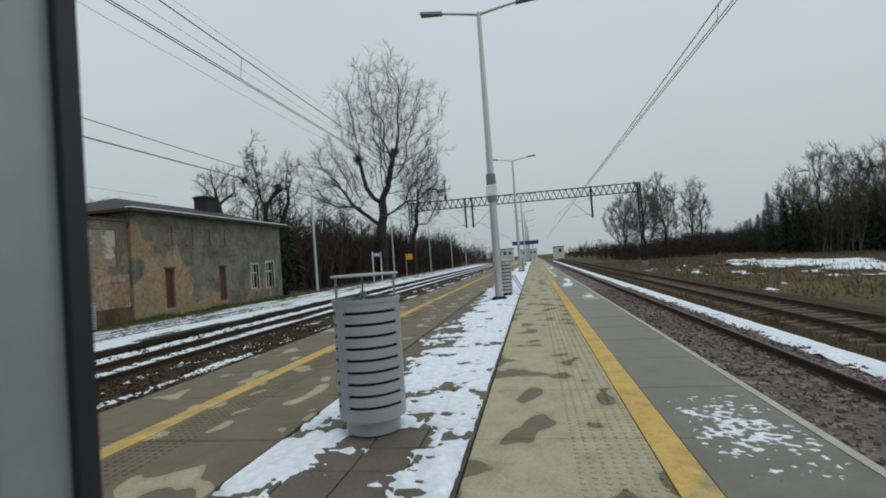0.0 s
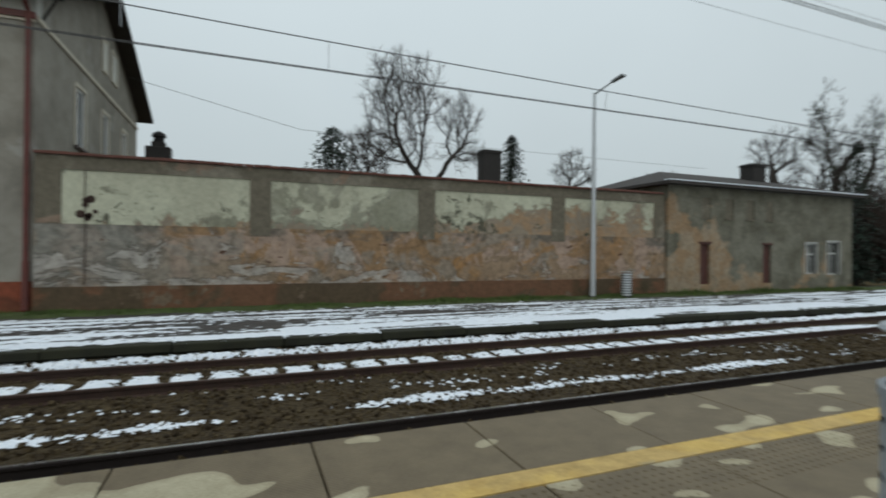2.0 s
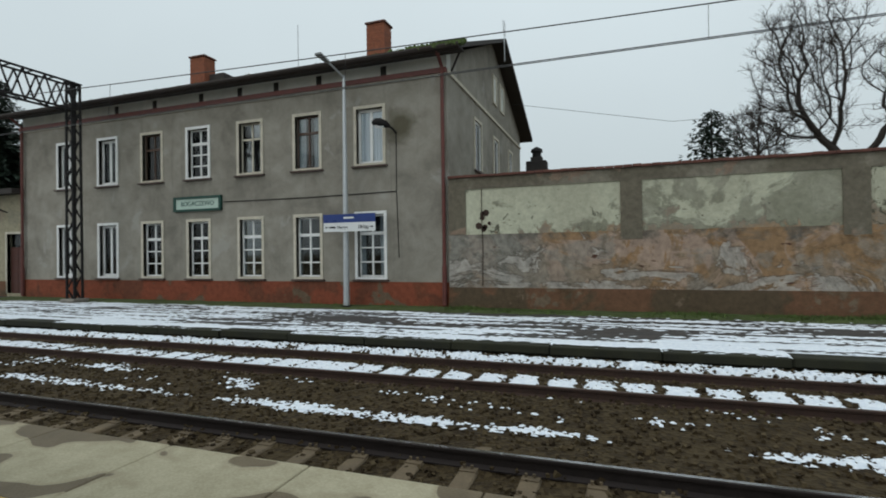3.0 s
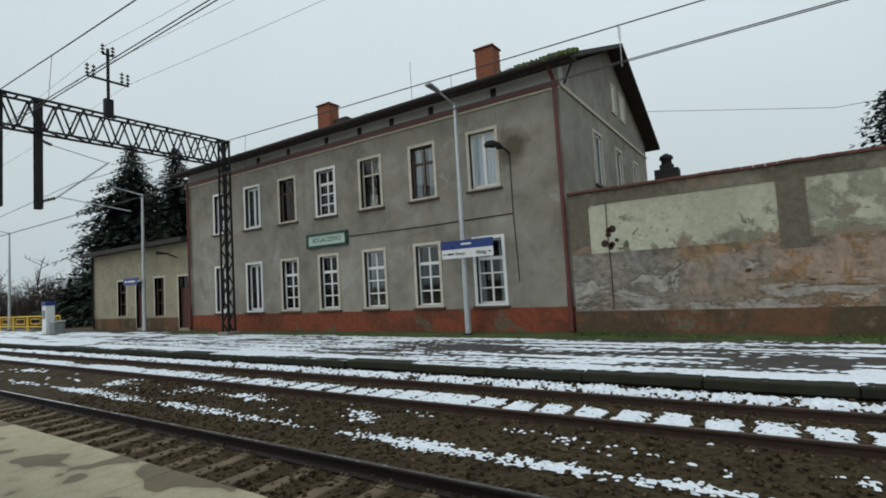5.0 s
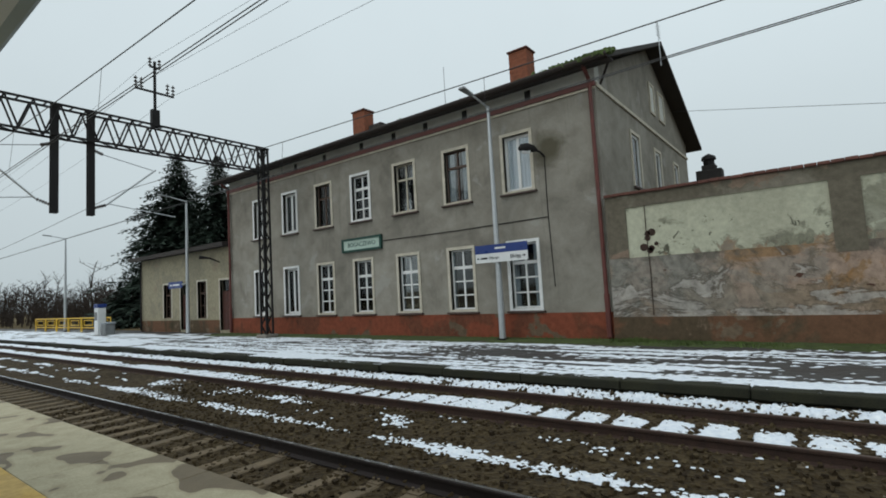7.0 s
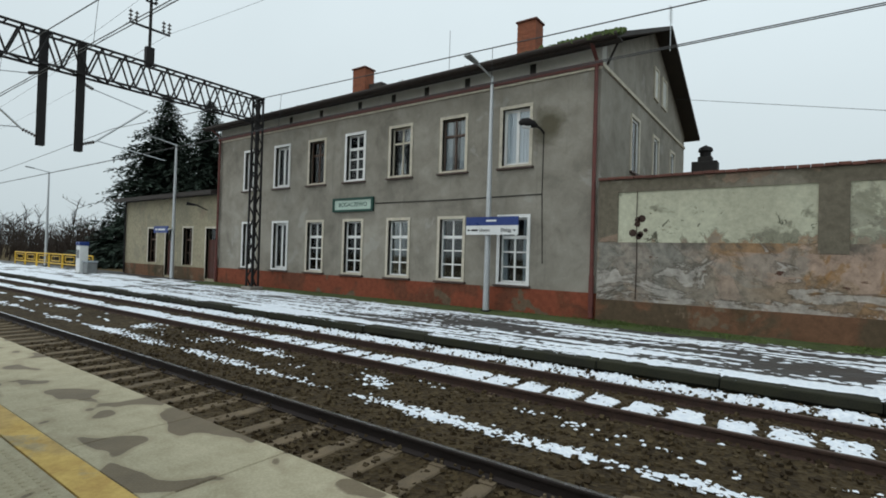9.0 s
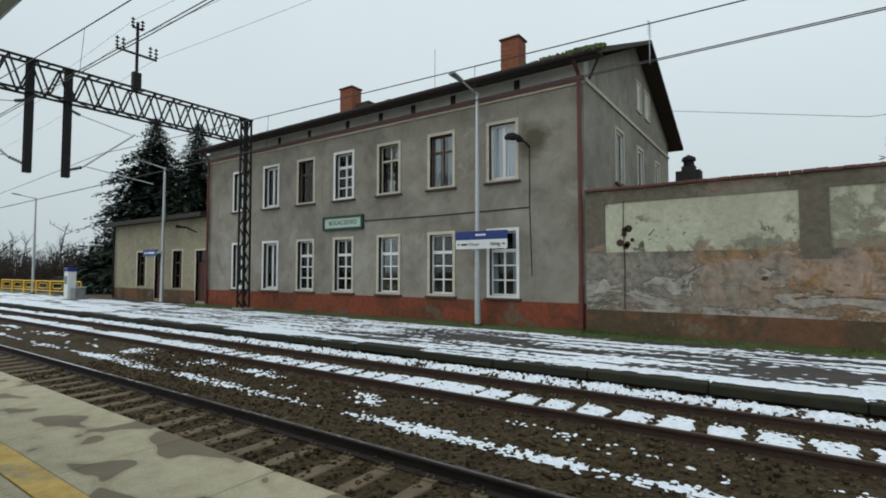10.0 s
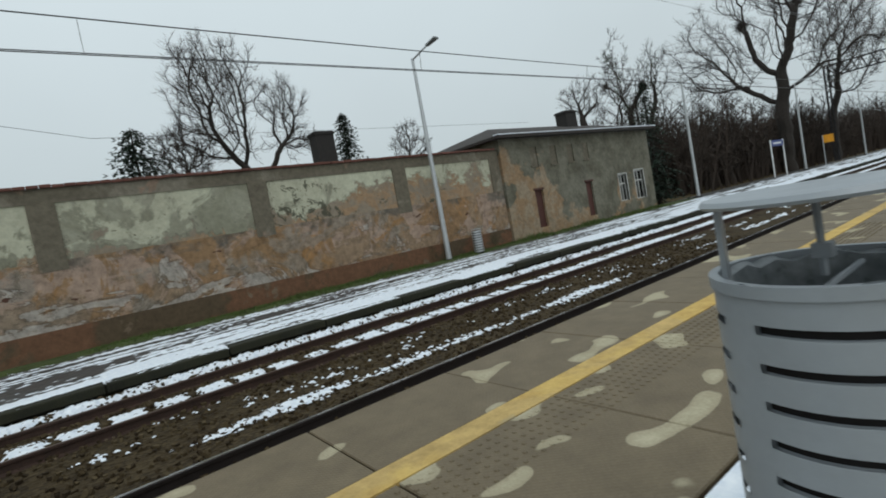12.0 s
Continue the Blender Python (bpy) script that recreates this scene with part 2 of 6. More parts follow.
def wall_plaster():
    """Lower wall: grey cement at one end going over into ochre and pink, with flaked scabs, pale salts and soot."""
    k = Nodes("wall_plaster", 0.94, spec=0.2)
    x, z = k.axis(0), k.axis(2)
    a, b, c, d = k.noise(0.22, 5, 0.55, warp=0.6), k.noise(0.55, 8, 0.66, warp=0.9), k.noise(5, 7, 0.7), k.noise(0.42, 8, 0.64, warp=1.0)
    e = k.noise(0.75, 8, 0.66, stretch=(0.6, 1, 1.25), warp=0.9)
    side = smooth_step(k, k.math("ADD", x, k.math("MULTIPLY", a, 16.0)), 6.0, 11.0)
    some = k.math("ADD", k.math("MULTIPLY", side, 0.7), 0.3)
    col = k.mix(side, (0.235, 0.222, 0.19), (0.29, 0.205, 0.135))
    col = k.mix(k.math("MULTIPLY", k.ramp(b, (0.49, 0.0), (0.53, 0.85)), some), col, (0.37, 0.27, 0.21))
    col = k.mix(k.math("MULTIPLY", k.ramp(d, (0.52, 0.0), (0.55, 0.9)), some), col, (0.27, 0.165, 0.085))
    orange = k.ramp(k.noise(0.95, 7, 0.65, warp=0.8), (0.58, 0.0), (0.62, 0.75))
    col = k.mix(k.math("MULTIPLY", orange, some), col, (0.32, 0.175, 0.075))
    grey = k.ramp(k.noise(0.5, 8, 0.66, stretch=(0.8, 1, 1.3), warp=0.7), (0.56, 0.0), (0.6, 0.6))
    col = k.mix(grey, col, (0.255, 0.235, 0.2))
    salts = k.math("SUBTRACT", k.math("ADD", e, 0.125), k.math("MULTIPLY", z, 0.1))
    col = k.mix(k.ramp(salts, (0.5, 0.0), (0.52, 0.8)), col, (0.40, 0.37, 0.33))
    col = k.mix(k.ramp(salts, (0.478, 0.0), (0.494, 0.6), (0.508, 0.0)), col, (0.075, 0.065, 0.055))
    col = k.mix(k.ramp(b, (0.478, 0.0), (0.49, 0.45), (0.502, 0.0)), col, (0.10, 0.085, 0.065))
    soot = k.math("ADD", k.math("MULTIPLY", k.noise(0.8, 8, 0.68, warp=0.7), 0.8), k.math("MULTIPLY", smooth_step(k, z, 1.9, 2.6), 0.17))
    col = k.mix(k.ramp(soot, (0.535, 0.0), (0.61, 0.8)), col, (0.13, 0.118, 0.098))
    col = k.mix(0.6, col, k.ramp(c, (0.3, 0.18), (0.7, 0.8)), "OVERLAY")
    chips = k.ramp(k.noise(2.6, 6, 0.62, stretch=(0.5, 1, 1.5)), (0.665, 0.0), (0.685, 1.0))
    col = k.mix(chips, col, (0.095, 0.05, 0.035))
    relief = k.mix(0.5, k.mix(0.5, k.ramp(b, (0.48, 0.0), (0.52, 1.0)), k.ramp(salts, (0.49, 1.0), (0.51, 0.0))), c)
    return k.done(col, None, relief, 1.0, 0.03)


def panel_plaster():
    """Pale limewash, sound at one end of the wall, grey-patched and then flaked to ochre towards the other, with black mould."""
    k = Nodes("panel_limewash", 0.94, spec=0.2)
    x, z = k.axis(0), k.axis(2)
    a, b, c = k.noise(0.6, 7, 0.64, warp=0.8), k.noise(1.3, 8, 0.68, warp=0.7), k.noise(6, 7, 0.7)
    col = k.mix(k.ramp(k.noise(0.45, 5, 0.6), (0.4, 0.0), (0.6, 1.0)), (0.53, 0.53, 0.40), (0.45, 0.44, 0.33))
    second = k.math("MULTIPLY", smooth_step(k, x, 1.3, 2.0), k.math("SUBTRACT", 1.0, smooth_step(k, x, 6.8, 7.4)))
    patch = k.ramp(k.math("ADD", k.noise(0.5, 7, 0.62, warp=0.9), k.math("MULTIPLY", second, 0.13)), (0.6, 0.0), (0.64, 0.8))
    col = k.mix(patch, col, k.mix(k.ramp(b, (0.42, 0.0), (0.58, 1.0)), (0.20, 0.195, 0.14), (0.29, 0.28, 0.215)))
    gone = k.math("ADD", k.math("MULTIPLY", a, 0.55), k.math("MULTIPLY", b, 0.45))
    gone = k.math("ADD", gone, k.math("MULTIPLY", smooth_step(k, k.math("SUBTRACT", x, k.math("MULTIPLY", k.math("SUBTRACT", z, 3.3), 1.5)), 8.6, 11.5), 0.13))
    gone = k.math("SUBTRACT", gone, k.math("MULTIPLY", k.math("SUBTRACT", z, 3.25), 0.13))
    bare = k.mix(k.ramp(b, (0.44, 0.0), (0.56, 1.0)), (0.34, 0.225, 0.135), (0.27, 0.225, 0.17))
    col = k.mix(k.ramp(gone, (0.575, 0.0), (0.59, 1.0)), col, bare)
    col = k.mix(k.ramp(gone, (0.558, 0.0), (0.572, 0.55), (0.584, 0.0)), col, (0.12, 0.11, 0.08))
    third = k.math("MULTIPLY", smooth_step(k, x, 7.2, 7.5), k.math("SUBTRACT", 1.0, smooth_step(k, x, 9.0, 11.0)))
    mould = k.math("ADD", k.noise(2.4, 7, 0.72, warp=1.0), k.math("MULTIPLY", third, 0.09))
    mould = k.math("SUBTRACT", mould, k.math("MULTIPLY", k.math("SUBTRACT", z, 3.2), 0.04))
    col = k.mix(k.ramp(mould, (0.625, 0.0), (0.65, 0.9)), col, (0.085, 0.085, 0.06))
    return k.done(k.mix(0.36, col, k.ramp(c, (0.3, 0.25), (0.7, 0.74)), "OVERLAY"), None, k.mix(0.6, k.ramp(gone, (0.55, 1.0), (0.575, 0.0)), c), 0.8, 0.025)


def house_plaster():
    """Greenish-grey render fallen away over ochre plaster near the ground."""
    k = Nodes("house_render", 0.94, spec=0.2)
    x, z = k.axis(0), k.axis(2)
    a, b, c = k.noise(0.5, 6, 0.6, warp=0.6), k.noise(1.1, 7, 0.65), k.noise(6, 7, 0.7)
    gone = k.math("SUBTRACT", k.math("SUBTRACT", a, k.math("MULTIPLY", k.math("SUBTRACT", z, 1.8), 0.055)), k.math("MULTIPLY", k.math("SUBTRACT", x, 22.0), 0.022))
    col = k.mix(k.ramp(b, (0.4, 0.0), (0.6, 1.0)), (0.125, 0.117, 0.085), (0.19, 0.18, 0.14))
    col = k.mix(k.ramp(gone, (0.5, 0.0), (0.53, 1.0)), col, k.mix(k.ramp(b, (0.45, 0.0), (0.55, 1.0)), (0.29, 0.195, 0.115), (0.31, 0.245, 0.17)))
    col = k.mix(k.ramp(k.noise(0.7, 6, 0.6, stretch=(1, 1, 0.8), warp=0.5), (0.56, 0.0), (0.68, 0.6)), col, (0.085, 0.08, 0.06))
    return k.done(k.mix(0.5, col, k.ramp(c, (0.3, 0.22), (0.7, 0.72)), "OVERLAY"), None, c, 0.6, 0.02)


def snow_material():
    k = Nodes("snow", 0.7, spec=0.3)
    k.b.inputs["Subsurface Weight"].default_value = 0.0
    n = k.noise(14, 5)
    return k.done(k.ramp(n, (0.3, (0.66, 0.72, 0.8)), (0.7, (0.9, 0.93, 0.96))), None, k.noise(30, 4), 0.5, 0.01)


def ballast_material(name, lo, mid, hi):
    k = Nodes(name, 0.9, spec=0.25)
    v = k.n.new("ShaderNodeTexVoronoi")
    v.inputs["Scale"].default_value = 17
    k.link(k.pos, v.inputs["Vector"])
    stone = k.ramp(k.mix(0.5, v.outputs["Color"], k.noise(1.1, 5)), (0.25, lo), (0.5, mid), (0.75, hi))
    return k.done(stone, None, v.outputs["Distance"], 1.0, 0.04)


def stones_material(name, lo, mid, hi):
    k = Nodes(name, 0.9, spec=0.25)
    isl = k.n.new("ShaderNodeNewGeometry").outputs["Random Per Island"]
    return k.done(k.ramp(k.mix(0.3, isl, k.noise(0.9, 5)), (0.15, lo), (0.5, mid), (0.85, hi)), None, k.noise(60, 3), 0.4, 0.006)


def asphalt_material():
    k = Nodes("asphalt", 0.6)
    big, fine = k.noise(0.9, 6, 0.6, stretch=(0.5, 1.4, 1)), k.noise(70, 3)
    col = k.ramp(k.mix(0.35, big, fine), (0.3, (0.032, 0.031, 0.032)), (0.7, (0.085, 0.08, 0.075)))
    return k.done(col, k.ramp(big, (0.35, 0.35), (0.65, 0.75)), fine, 0.4, 0.006)


def ground_material():
    """Winter grass and bare earth."""
    k = Nodes("winter_ground", 1.0, spec=0.1)
    a, b, c = k.noise(0.05, 6), k.noise(0.7, 7, 0.65), k.noise(9, 5)
    col = k.ramp(k.mix(0.5, a, b), (0.35, (0.055, 0.042, 0.022)), (0.5, (0.105, 0.08, 0.042)), (0.65, (0.16, 0.122, 0.068)))
    return k.done(k.mix(0.5, col, k.ramp(c, (0.3, 0.2), (0.7, 0.75)), "OVERLAY"), None, c, 0.8, 0.05)


def glass_material(name):
    """Old window glass: a dark see-through pane with a clear reflection."""
    k = Nodes(name, 0.06)
    out = k.n["Material Output"]
    tr, gl = k.n.new("ShaderNodeBsdfTransparent"), k.n.new("ShaderNodeBsdfGlossy")
    tr.inputs[0].default_value = (0.9, 0.93, 0.93, 1)
    gl.inputs[1].default_value = 0.04
    fr = k.n.new("ShaderNodeFresnel")
    fr.inputs[0].default_value = 1.5
    mx = k.n.new("ShaderNodeMixShader")
    k.link(fr.outputs[0], mx.inputs[0])
    k.link(tr.outputs[0], mx.inputs[1])
    k.link(gl.outputs[0], mx.inputs[2])
    k.link(mx.outputs[0], out.inputs[0])
    return k.mat


M_SLAB, M_EDGE, M_RENDER = slab_material(), edge_material(), render_material()
M_SLAB_LEFT = slab_material("concrete_slab_damp", 0.9)
M_LOW, M_PANEL = wall_plaster(), panel_plaster()
M_FRIEZE = plaster_material("sooty_plaster", (0.155, 0.135, 0.1), (0.225, 0.2, 0.155), (0.26, 0.19, 0.14), (0.055, 0.05, 0.043), 0.54)
M_HOUSE = house_plaster()
M_ANNEX = plaster_material("yellow_plaster", (0.33, 0.295, 0.205), (0.28, 0.255, 0.185), (0.30, 0.25, 0.18), (0.17, 0.155, 0.12), 0.55)
M_PLINTH = plaster_material("red_plinth", (0.23, 0.068, 0.038), (0.16, 0.06, 0.036), (0.15, 0.105, 0.07), (0.05, 0.042, 0.024), 0.5)
M_PLINTH_OLD = plaster_material("brown_plinth", (0.16, 0.085, 0.05), (0.10, 0.072, 0.045), (0.17, 0.125, 0.085), (0.045, 0.042, 0.022), 0.5)
M_BRICK = simple("red_brick", (0.28, 0.10, 0.055), 0.9, vary=0.35, scale=6)
M_BRICK_DARK = simple("sooty_brick", (0.035, 0.032, 0.03), 0.95, vary=0.4, scale=5)
M_COPING = simple("coping_brick", (0.14, 0.06, 0.045), 0.9, vary=0.5, scale=3)
M_ROOF = simple("roof_felt", (0.045, 0.038, 0.034), 0.85, vary=0.4, scale=1.5)
# very dark brown: shade under the eaves is put into the colour
M_SOFFIT = simple("soffit_board_shaded", (0.028, 0.02, 0.016), 0.8, vary=0.4, scale=4)
# lightened well past the wall render to offset the shade of the eaves
M_ATTIC = simple("attic_render_lightened", (0.62, 0.62, 0.57), 0.92, vary=0.25, scale=1.0, bump=0.4)
M_OLDWHITE = simple("grey_white_paint", (0.42, 0.42, 0.39), 0.7, vary=0.3, scale=6)
M_SURROUND = simple("cream_surround", (0.58, 0.53, 0.43), 0.85, vary=0.25, scale=5)
M_WHITE = simple("white_paint", (0.82, 0.82, 0.8), 0.5, vary=0.08, scale=6)
M_WOOD = simple("brown_wood", (0.085, 0.05, 0.035), 0.6, vary=0.4, scale=8)
M_REDDOOR = simple("red_door_paint", (0.08, 0.03, 0.022), 0.6, vary=0.3, scale=4)
M_GLASS = glass_material("window_glass")
M_CURTAIN = simple("net_curtain", (0.4, 0.44, 0.48), 0.95, vary=0.25, scale=5)
# near-black stands for the shade inside rooms, vents and far windows
M_DARK = simple("interior_shade", (0.03, 0.028, 0.025), 0.95)
M_SILL = simple("sheet_sill", (0.09, 0.06, 0.05), 0.6, vary=0.35)
M_PIPE = simple("oxide_red_pipe", (0.13, 0.04, 0.032), 0.55, vary=0.35, scale=4)
M_GALV = simple("galvanised_steel", (0.52, 0.54, 0.55), 0.42, 0.55, vary=0.12, scale=5)
M_LAMP = simple("grey_lamp_head", (0.2, 0.21, 0.21), 0.45, 0.2)
M_BIN = simple("grey_powder_coat", (0.33, 0.36, 0.385), 0.42, 0.1, vary=0.07, scale=4)
M_BAG = simple("grey_liner", (0.2, 0.22, 0.23), 0.35, vary=0.4, scale=25)
M_IRON = simple("dark_steel", (0.018, 0.016, 0.016), 0.7, 0.3, vary=0.4, scale=4)
M_RUST = simple("rusty_rail", (0.055, 0.032, 0.024), 0.8, 0.2, vary=0.45, scale=8)
M_RAIL_DARK = simple("dark_rail", (0.028, 0.021, 0.019), 0.7, 0.3, vary=0.4, scale=8)
# pale bluish sheet close behind panes; sets the colour seen through them
M_CURTAIN_PALE = simple("pale_window_backing", (0.8, 0.84, 0.92), 0.9, vary=0.05)
M_RAILTOP = simple("polished_rail", (0.5, 0.5, 0.52), 0.22, 1.0, vary=0.1)
M_RAILTOP_OLD = simple("dull_rail", (0.12, 0.085, 0.07), 0.5, 0.6, vary=0.2)
M_SLEEPER = simple("old_sleeper", (0.14, 0.105, 0.065), 0.9, vary=0.4, scale=4)
M_SLEEPER_GREY = simple("grey_sleeper", (0.23, 0.21, 0.18), 0.9, vary=0.3, scale=4)
M_BALLAST = ballast_material("brown_ballast", (0.024, 0.0155, 0.007), (0.05, 0.034, 0.015), (0.078, 0.056, 0.027))
M_STONES = stones_material("ballast_stones", (0.026, 0.0165, 0.0075), (0.056, 0.038, 0.0175), (0.09, 0.066, 0.034))
M_BALLAST_PINK = ballast_material("pink_ballast", (0.08, 0.06, 0.055), (0.15, 0.115, 0.105), (0.24, 0.19, 0.175))
M_STONES_PINK = stones_material("pink_stones", (0.09, 0.065, 0.058), (0.18, 0.135, 0.125), (0.3, 0.24, 0.225))
M_ASPHALT, M_GROUND, M_SNOW = asphalt_material(), ground_material(), snow_material()
M_YELLOW = plaster_material("yellow_paint", (0.57, 0.39, 0.13), (0.5, 0.35, 0.14), (0.41, 0.33, 0.19), (0.30, 0.22, 0.10), 0.5)
M_KERB = simple("mossy_kerb", (0.021, 0.021, 0.011), 0.95, vary=0.55, scale=2.5, bump=0.5)
M_PAVER = simple("grey_paver", (0.12, 0.102, 0.075), 0.7, vary=0.35, scale=4)
M_BLUE = simple("blue_enamel", (0.018, 0.045, 0.2), 0.35, vary=0.1)
M_SIGNWHITE = simple("white_enamel", (0.78, 0.79, 0.78), 0.35, vary=0.05)
M_GREENSIGN = simple("green_frame", (0.012, 0.06, 0.045), 0.5)
M_SIGNPLATE = simple("pale_green_plate", (0.48, 0.60, 0.52), 0.5, vary=0.12)
M_ORANGE = simple("orange_board", (0.75, 0.32, 0.02), 0.5)
M_RAILING = simple("yellow_railing", (0.68, 0.42, 0.03), 0.45)
M_BARK = simple("bark", (0.036, 0.03, 0.025), 0.95, vary=0.4, scale=6)
M_TWIG = simple("twigs", (0.05, 0.041, 0.034), 0.95, vary=0.3, scale=0.6)
M_BRUSH = simple("brushwood", (0.04, 0.029, 0.022), 0.95, vary=0.45, scale=0.25)
M_BRUSH_GREY = simple("grey_brushwood", (0.1, 0.088, 0.072), 0.95, vary=0.4, scale=0.2)
M_NEEDLE = simple("spruce_needles", (0.024, 0.041, 0.027), 0.8, vary=0.5, scale=1.2)
M_VERGE = simple("mossy_earth", (0.06, 0.08, 0.024), 0.95, vary=0.5, scale=2.5, grain=30, bump=0.8)
M_PALE = simple("pale_concrete", (0.42, 0.4, 0.34), 0.85, vary=0.2, scale=5)
M_IVY = simple("ivy", (0.03, 0.045, 0.018), 0.7, vary=0.5, scale=2)
M_GRASS = simple("moss_grass", (0.075, 0.11, 0.028), 0.9, vary=0.5, scale=2)
M_STRAW = simple("dry_grass", (0.13, 0.098, 0.052), 0.95, vary=0.4, scale=1.0)
M_CANOPY = simple("shelter_panel", (0.62, 0.63, 0.60), 0.5, vary=0.06)
M_FRAME = simple("shelter_frame", (0.30, 0.35, 0.36), 0.4, 0.3, vary=0.1)
M_SLATE = simple("dark_gasket", (0.02, 0.022, 0.03), 0.5)
M_WIRE = simple("wire", (0.05, 0.05, 0.05), 0.5, 0.5)
M_INSUL = simple("insulator", (0.05, 0.035, 0.03), 0.3)

# ---- ground and tracks ----
def sheet(x0, x1, y0, y1, dx, dy, height):
    """A grid whose height is given by a function of x and y."""
    nx, ny = max(1, round((x1 - x0) / dx)), max(1, round((y1 - y0) / dy))
    m = Mesh()
    vs = [(x0 + (x1 - x0) * i / nx, y0 + (y1 - y0) * j / ny) for j in range(ny + 1) for i in range(nx + 1)]
    fs = [(j * (nx + 1) + i, j * (nx + 1) + i + 1, (j + 1) * (nx + 1) + i + 1, (j + 1) * (nx + 1) + i) for j in range(ny) for i in range(nx)]
    return m.add([(x, y, height(x, y)) for x, y in vs], fs)


ground = part("ground", sheet(-1500, 1500, -1500, 1500, 50, 50, lambda x, y: -0.75), M_GROUND)
tagged(ground, "brown winter grass and earth running to the horizon", "ground", kind="structure")
field = part("meadow", sheet(-60, 200, -110, -19.5, 2.5, 2.5, lambda x, y: -0.55 + 0.18 * fbm(x * 0.12, y * 0.12) - 0.1 * min(1, (-19.5 - y) / 6)), M_GROUND, smooth=True)
tagged(field, "rough brown winter meadow beside the tracks", "meadow", kind="structure")
yard = part("yard", Mesh().box(-130, 200, 7.0, 120, -0.7, 0.14), M_GROUND)
tagged(yard, "bare earth behind the station and its wall", "yard", kind="structure")


def ballast(name, y0, y1, x0, x1, mat, level, label):
    def top(x, y):
        return level(y) + 0.035 * fbm(x * 5, y * 5, 0, 3)
    ob = part(name, sheet(x0, x1, y0, y1, 0.22 if x1 - x0 < 60 else 1.2, 0.2, top), mat)
    return tagged(ob, label, "ballast", kind="stuff")


def left_level(y):
    heap = 0.15 * min(1, max(0, (y - 0.75) / 0.35))
    if abs(y + 4.1) < 0.66:
        return -0.195
    if abs(y) < 0.66:
        return -0.15
    return -0.15 - 0.05 * math.exp(-((y + 2.05) / 0.6) ** 2) + heap


def right_level(y):
    return -0.165 if y > -14.6 else -0.165 - min(0.25, (-14.6 - y) * 0.35)


LB = "dark brown weathered ballast between the rails"
ballast("ballast", -5.72, 1.42, -22, 24, M_BALLAST, left_level, LB)
ballast("ballast", -5.72, 1.42, 24, 180, M_BALLAST, left_level, LB)
ballast("ballast", -5.72, 1.42, -160, -22, M_BALLAST, left_level, LB)
LP = "fresh pinkish-grey crushed stone ballast beside the platform"
ballast("ballast", -15.4, -11.14, -6, 40, M_BALLAST_PINK, right_level, LP)
ballast("ballast", -15.4, -11.14, 40, 180, M_BALLAST_PINK, right_level, LP)
ballast("ballast", -19.6, -15.4, -6, 180, M_BALLAST, lambda y: -0.44, "dark earthy ballast of an overgrown siding")


def stones(name, n, x0, x1, y0, y1, level, size, mat, label):
    """Loose ballast stones, each a small cut block, in one mesh."""
    rng = np.random.default_rng(5)
    c = np.array([(x, y, z) for x in (-1, 1) for y in (-1, 1) for z in (-1, 1)], float)
    quads = np.array([(0, 1, 3, 2), (4, 6, 7, 5), (0, 4, 5, 1), (2, 3, 7, 6), (0, 2, 6, 4), (1, 5, 7, 3)])
    xs, ys = rng.uniform(x0, x1, n), rng.uniform(y0, y1, n)
    m = Mesh()
    for x, y in zip(xs, ys):
        s = size * rng.uniform(0.5, 1.2)
        b = c * rng.uniform(0.55, 1.0, 3) * s * 0.5 * rng.uniform(0.65, 1.2, (8, 1))
        a = rng.uniform(0, 6.28, 2)
        rot = np.array([[math.cos(a[0]), -math.sin(a[0]), 0], [math.sin(a[0]), math.cos(a[0]), 0], [0, 0, 1]])
        tip = np.array([[1, 0, 0], [0, math.cos(a[1]), -math.sin(a[1])], [0, math.sin(a[1]), math.cos(a[1])]])
        m.add(b @ (rot @ tip).T + (x, y, level(y) + s * 0.18), quads)
    return tagged(part(name, m, mat), label, "stones", kind="stuff")


stones("ballast_stones", 16000, -13, 17, -5.4, 1.35, left_level, 0.06, M_STONES, "loose brown track ballast stones")
stones("ballast_stones", 7000, 1.5, 26, -14.6, -11.2, right_level, 0.06, M_STONES_PINK, "loose pinkish crushed track stones")

RAIL = [(-0.07, -0.17), (0.07, -0.17), (0.07, -0.155), (0.012, -0.13), (0.01, -0.045), (0.035, -0.035), (0.036, -0.006), (0.028, -0.0), (-0.028, -0.0), (-0.036, -0.006), (-0.035, -0.035), (-0.01, -0.045), (-0.012, -0.13), (-0.07, -0.155)]


def rail_mesh(y, z, x0, x1):
    m = Mesh()
    n = len(RAIL)
    return m.add([(x, y + a, z + b) for x in (x0, x1) for a, b in RAIL], [(k, k + n, (k + 1) % n + n, (k + 1) % n) for k in range(n)] + [tuple(range(n)), tuple(range(2 * n - 1, n - 1, -1))])


def sleeper_shape():
    m = Mesh().box(-0.1, 0.1, -1.25, 1.25, -0.4, -0.172, 0.015)
    for s in (-0.7175, 0.7175):
        m.box(-0.09, 0.09, s - 0.17, s + 0.17, -0.173, -0.16)
        for d in (-0.1, 0.1):
            m.tube([(0.03, s + d, -0.17), (0.03, s + d, -0.125)], 0.017, 6)
            m.tube([(-0.05, s + d, -0.17), (-0.05, s + d, -0.125)], 0.017, 6)
    return m


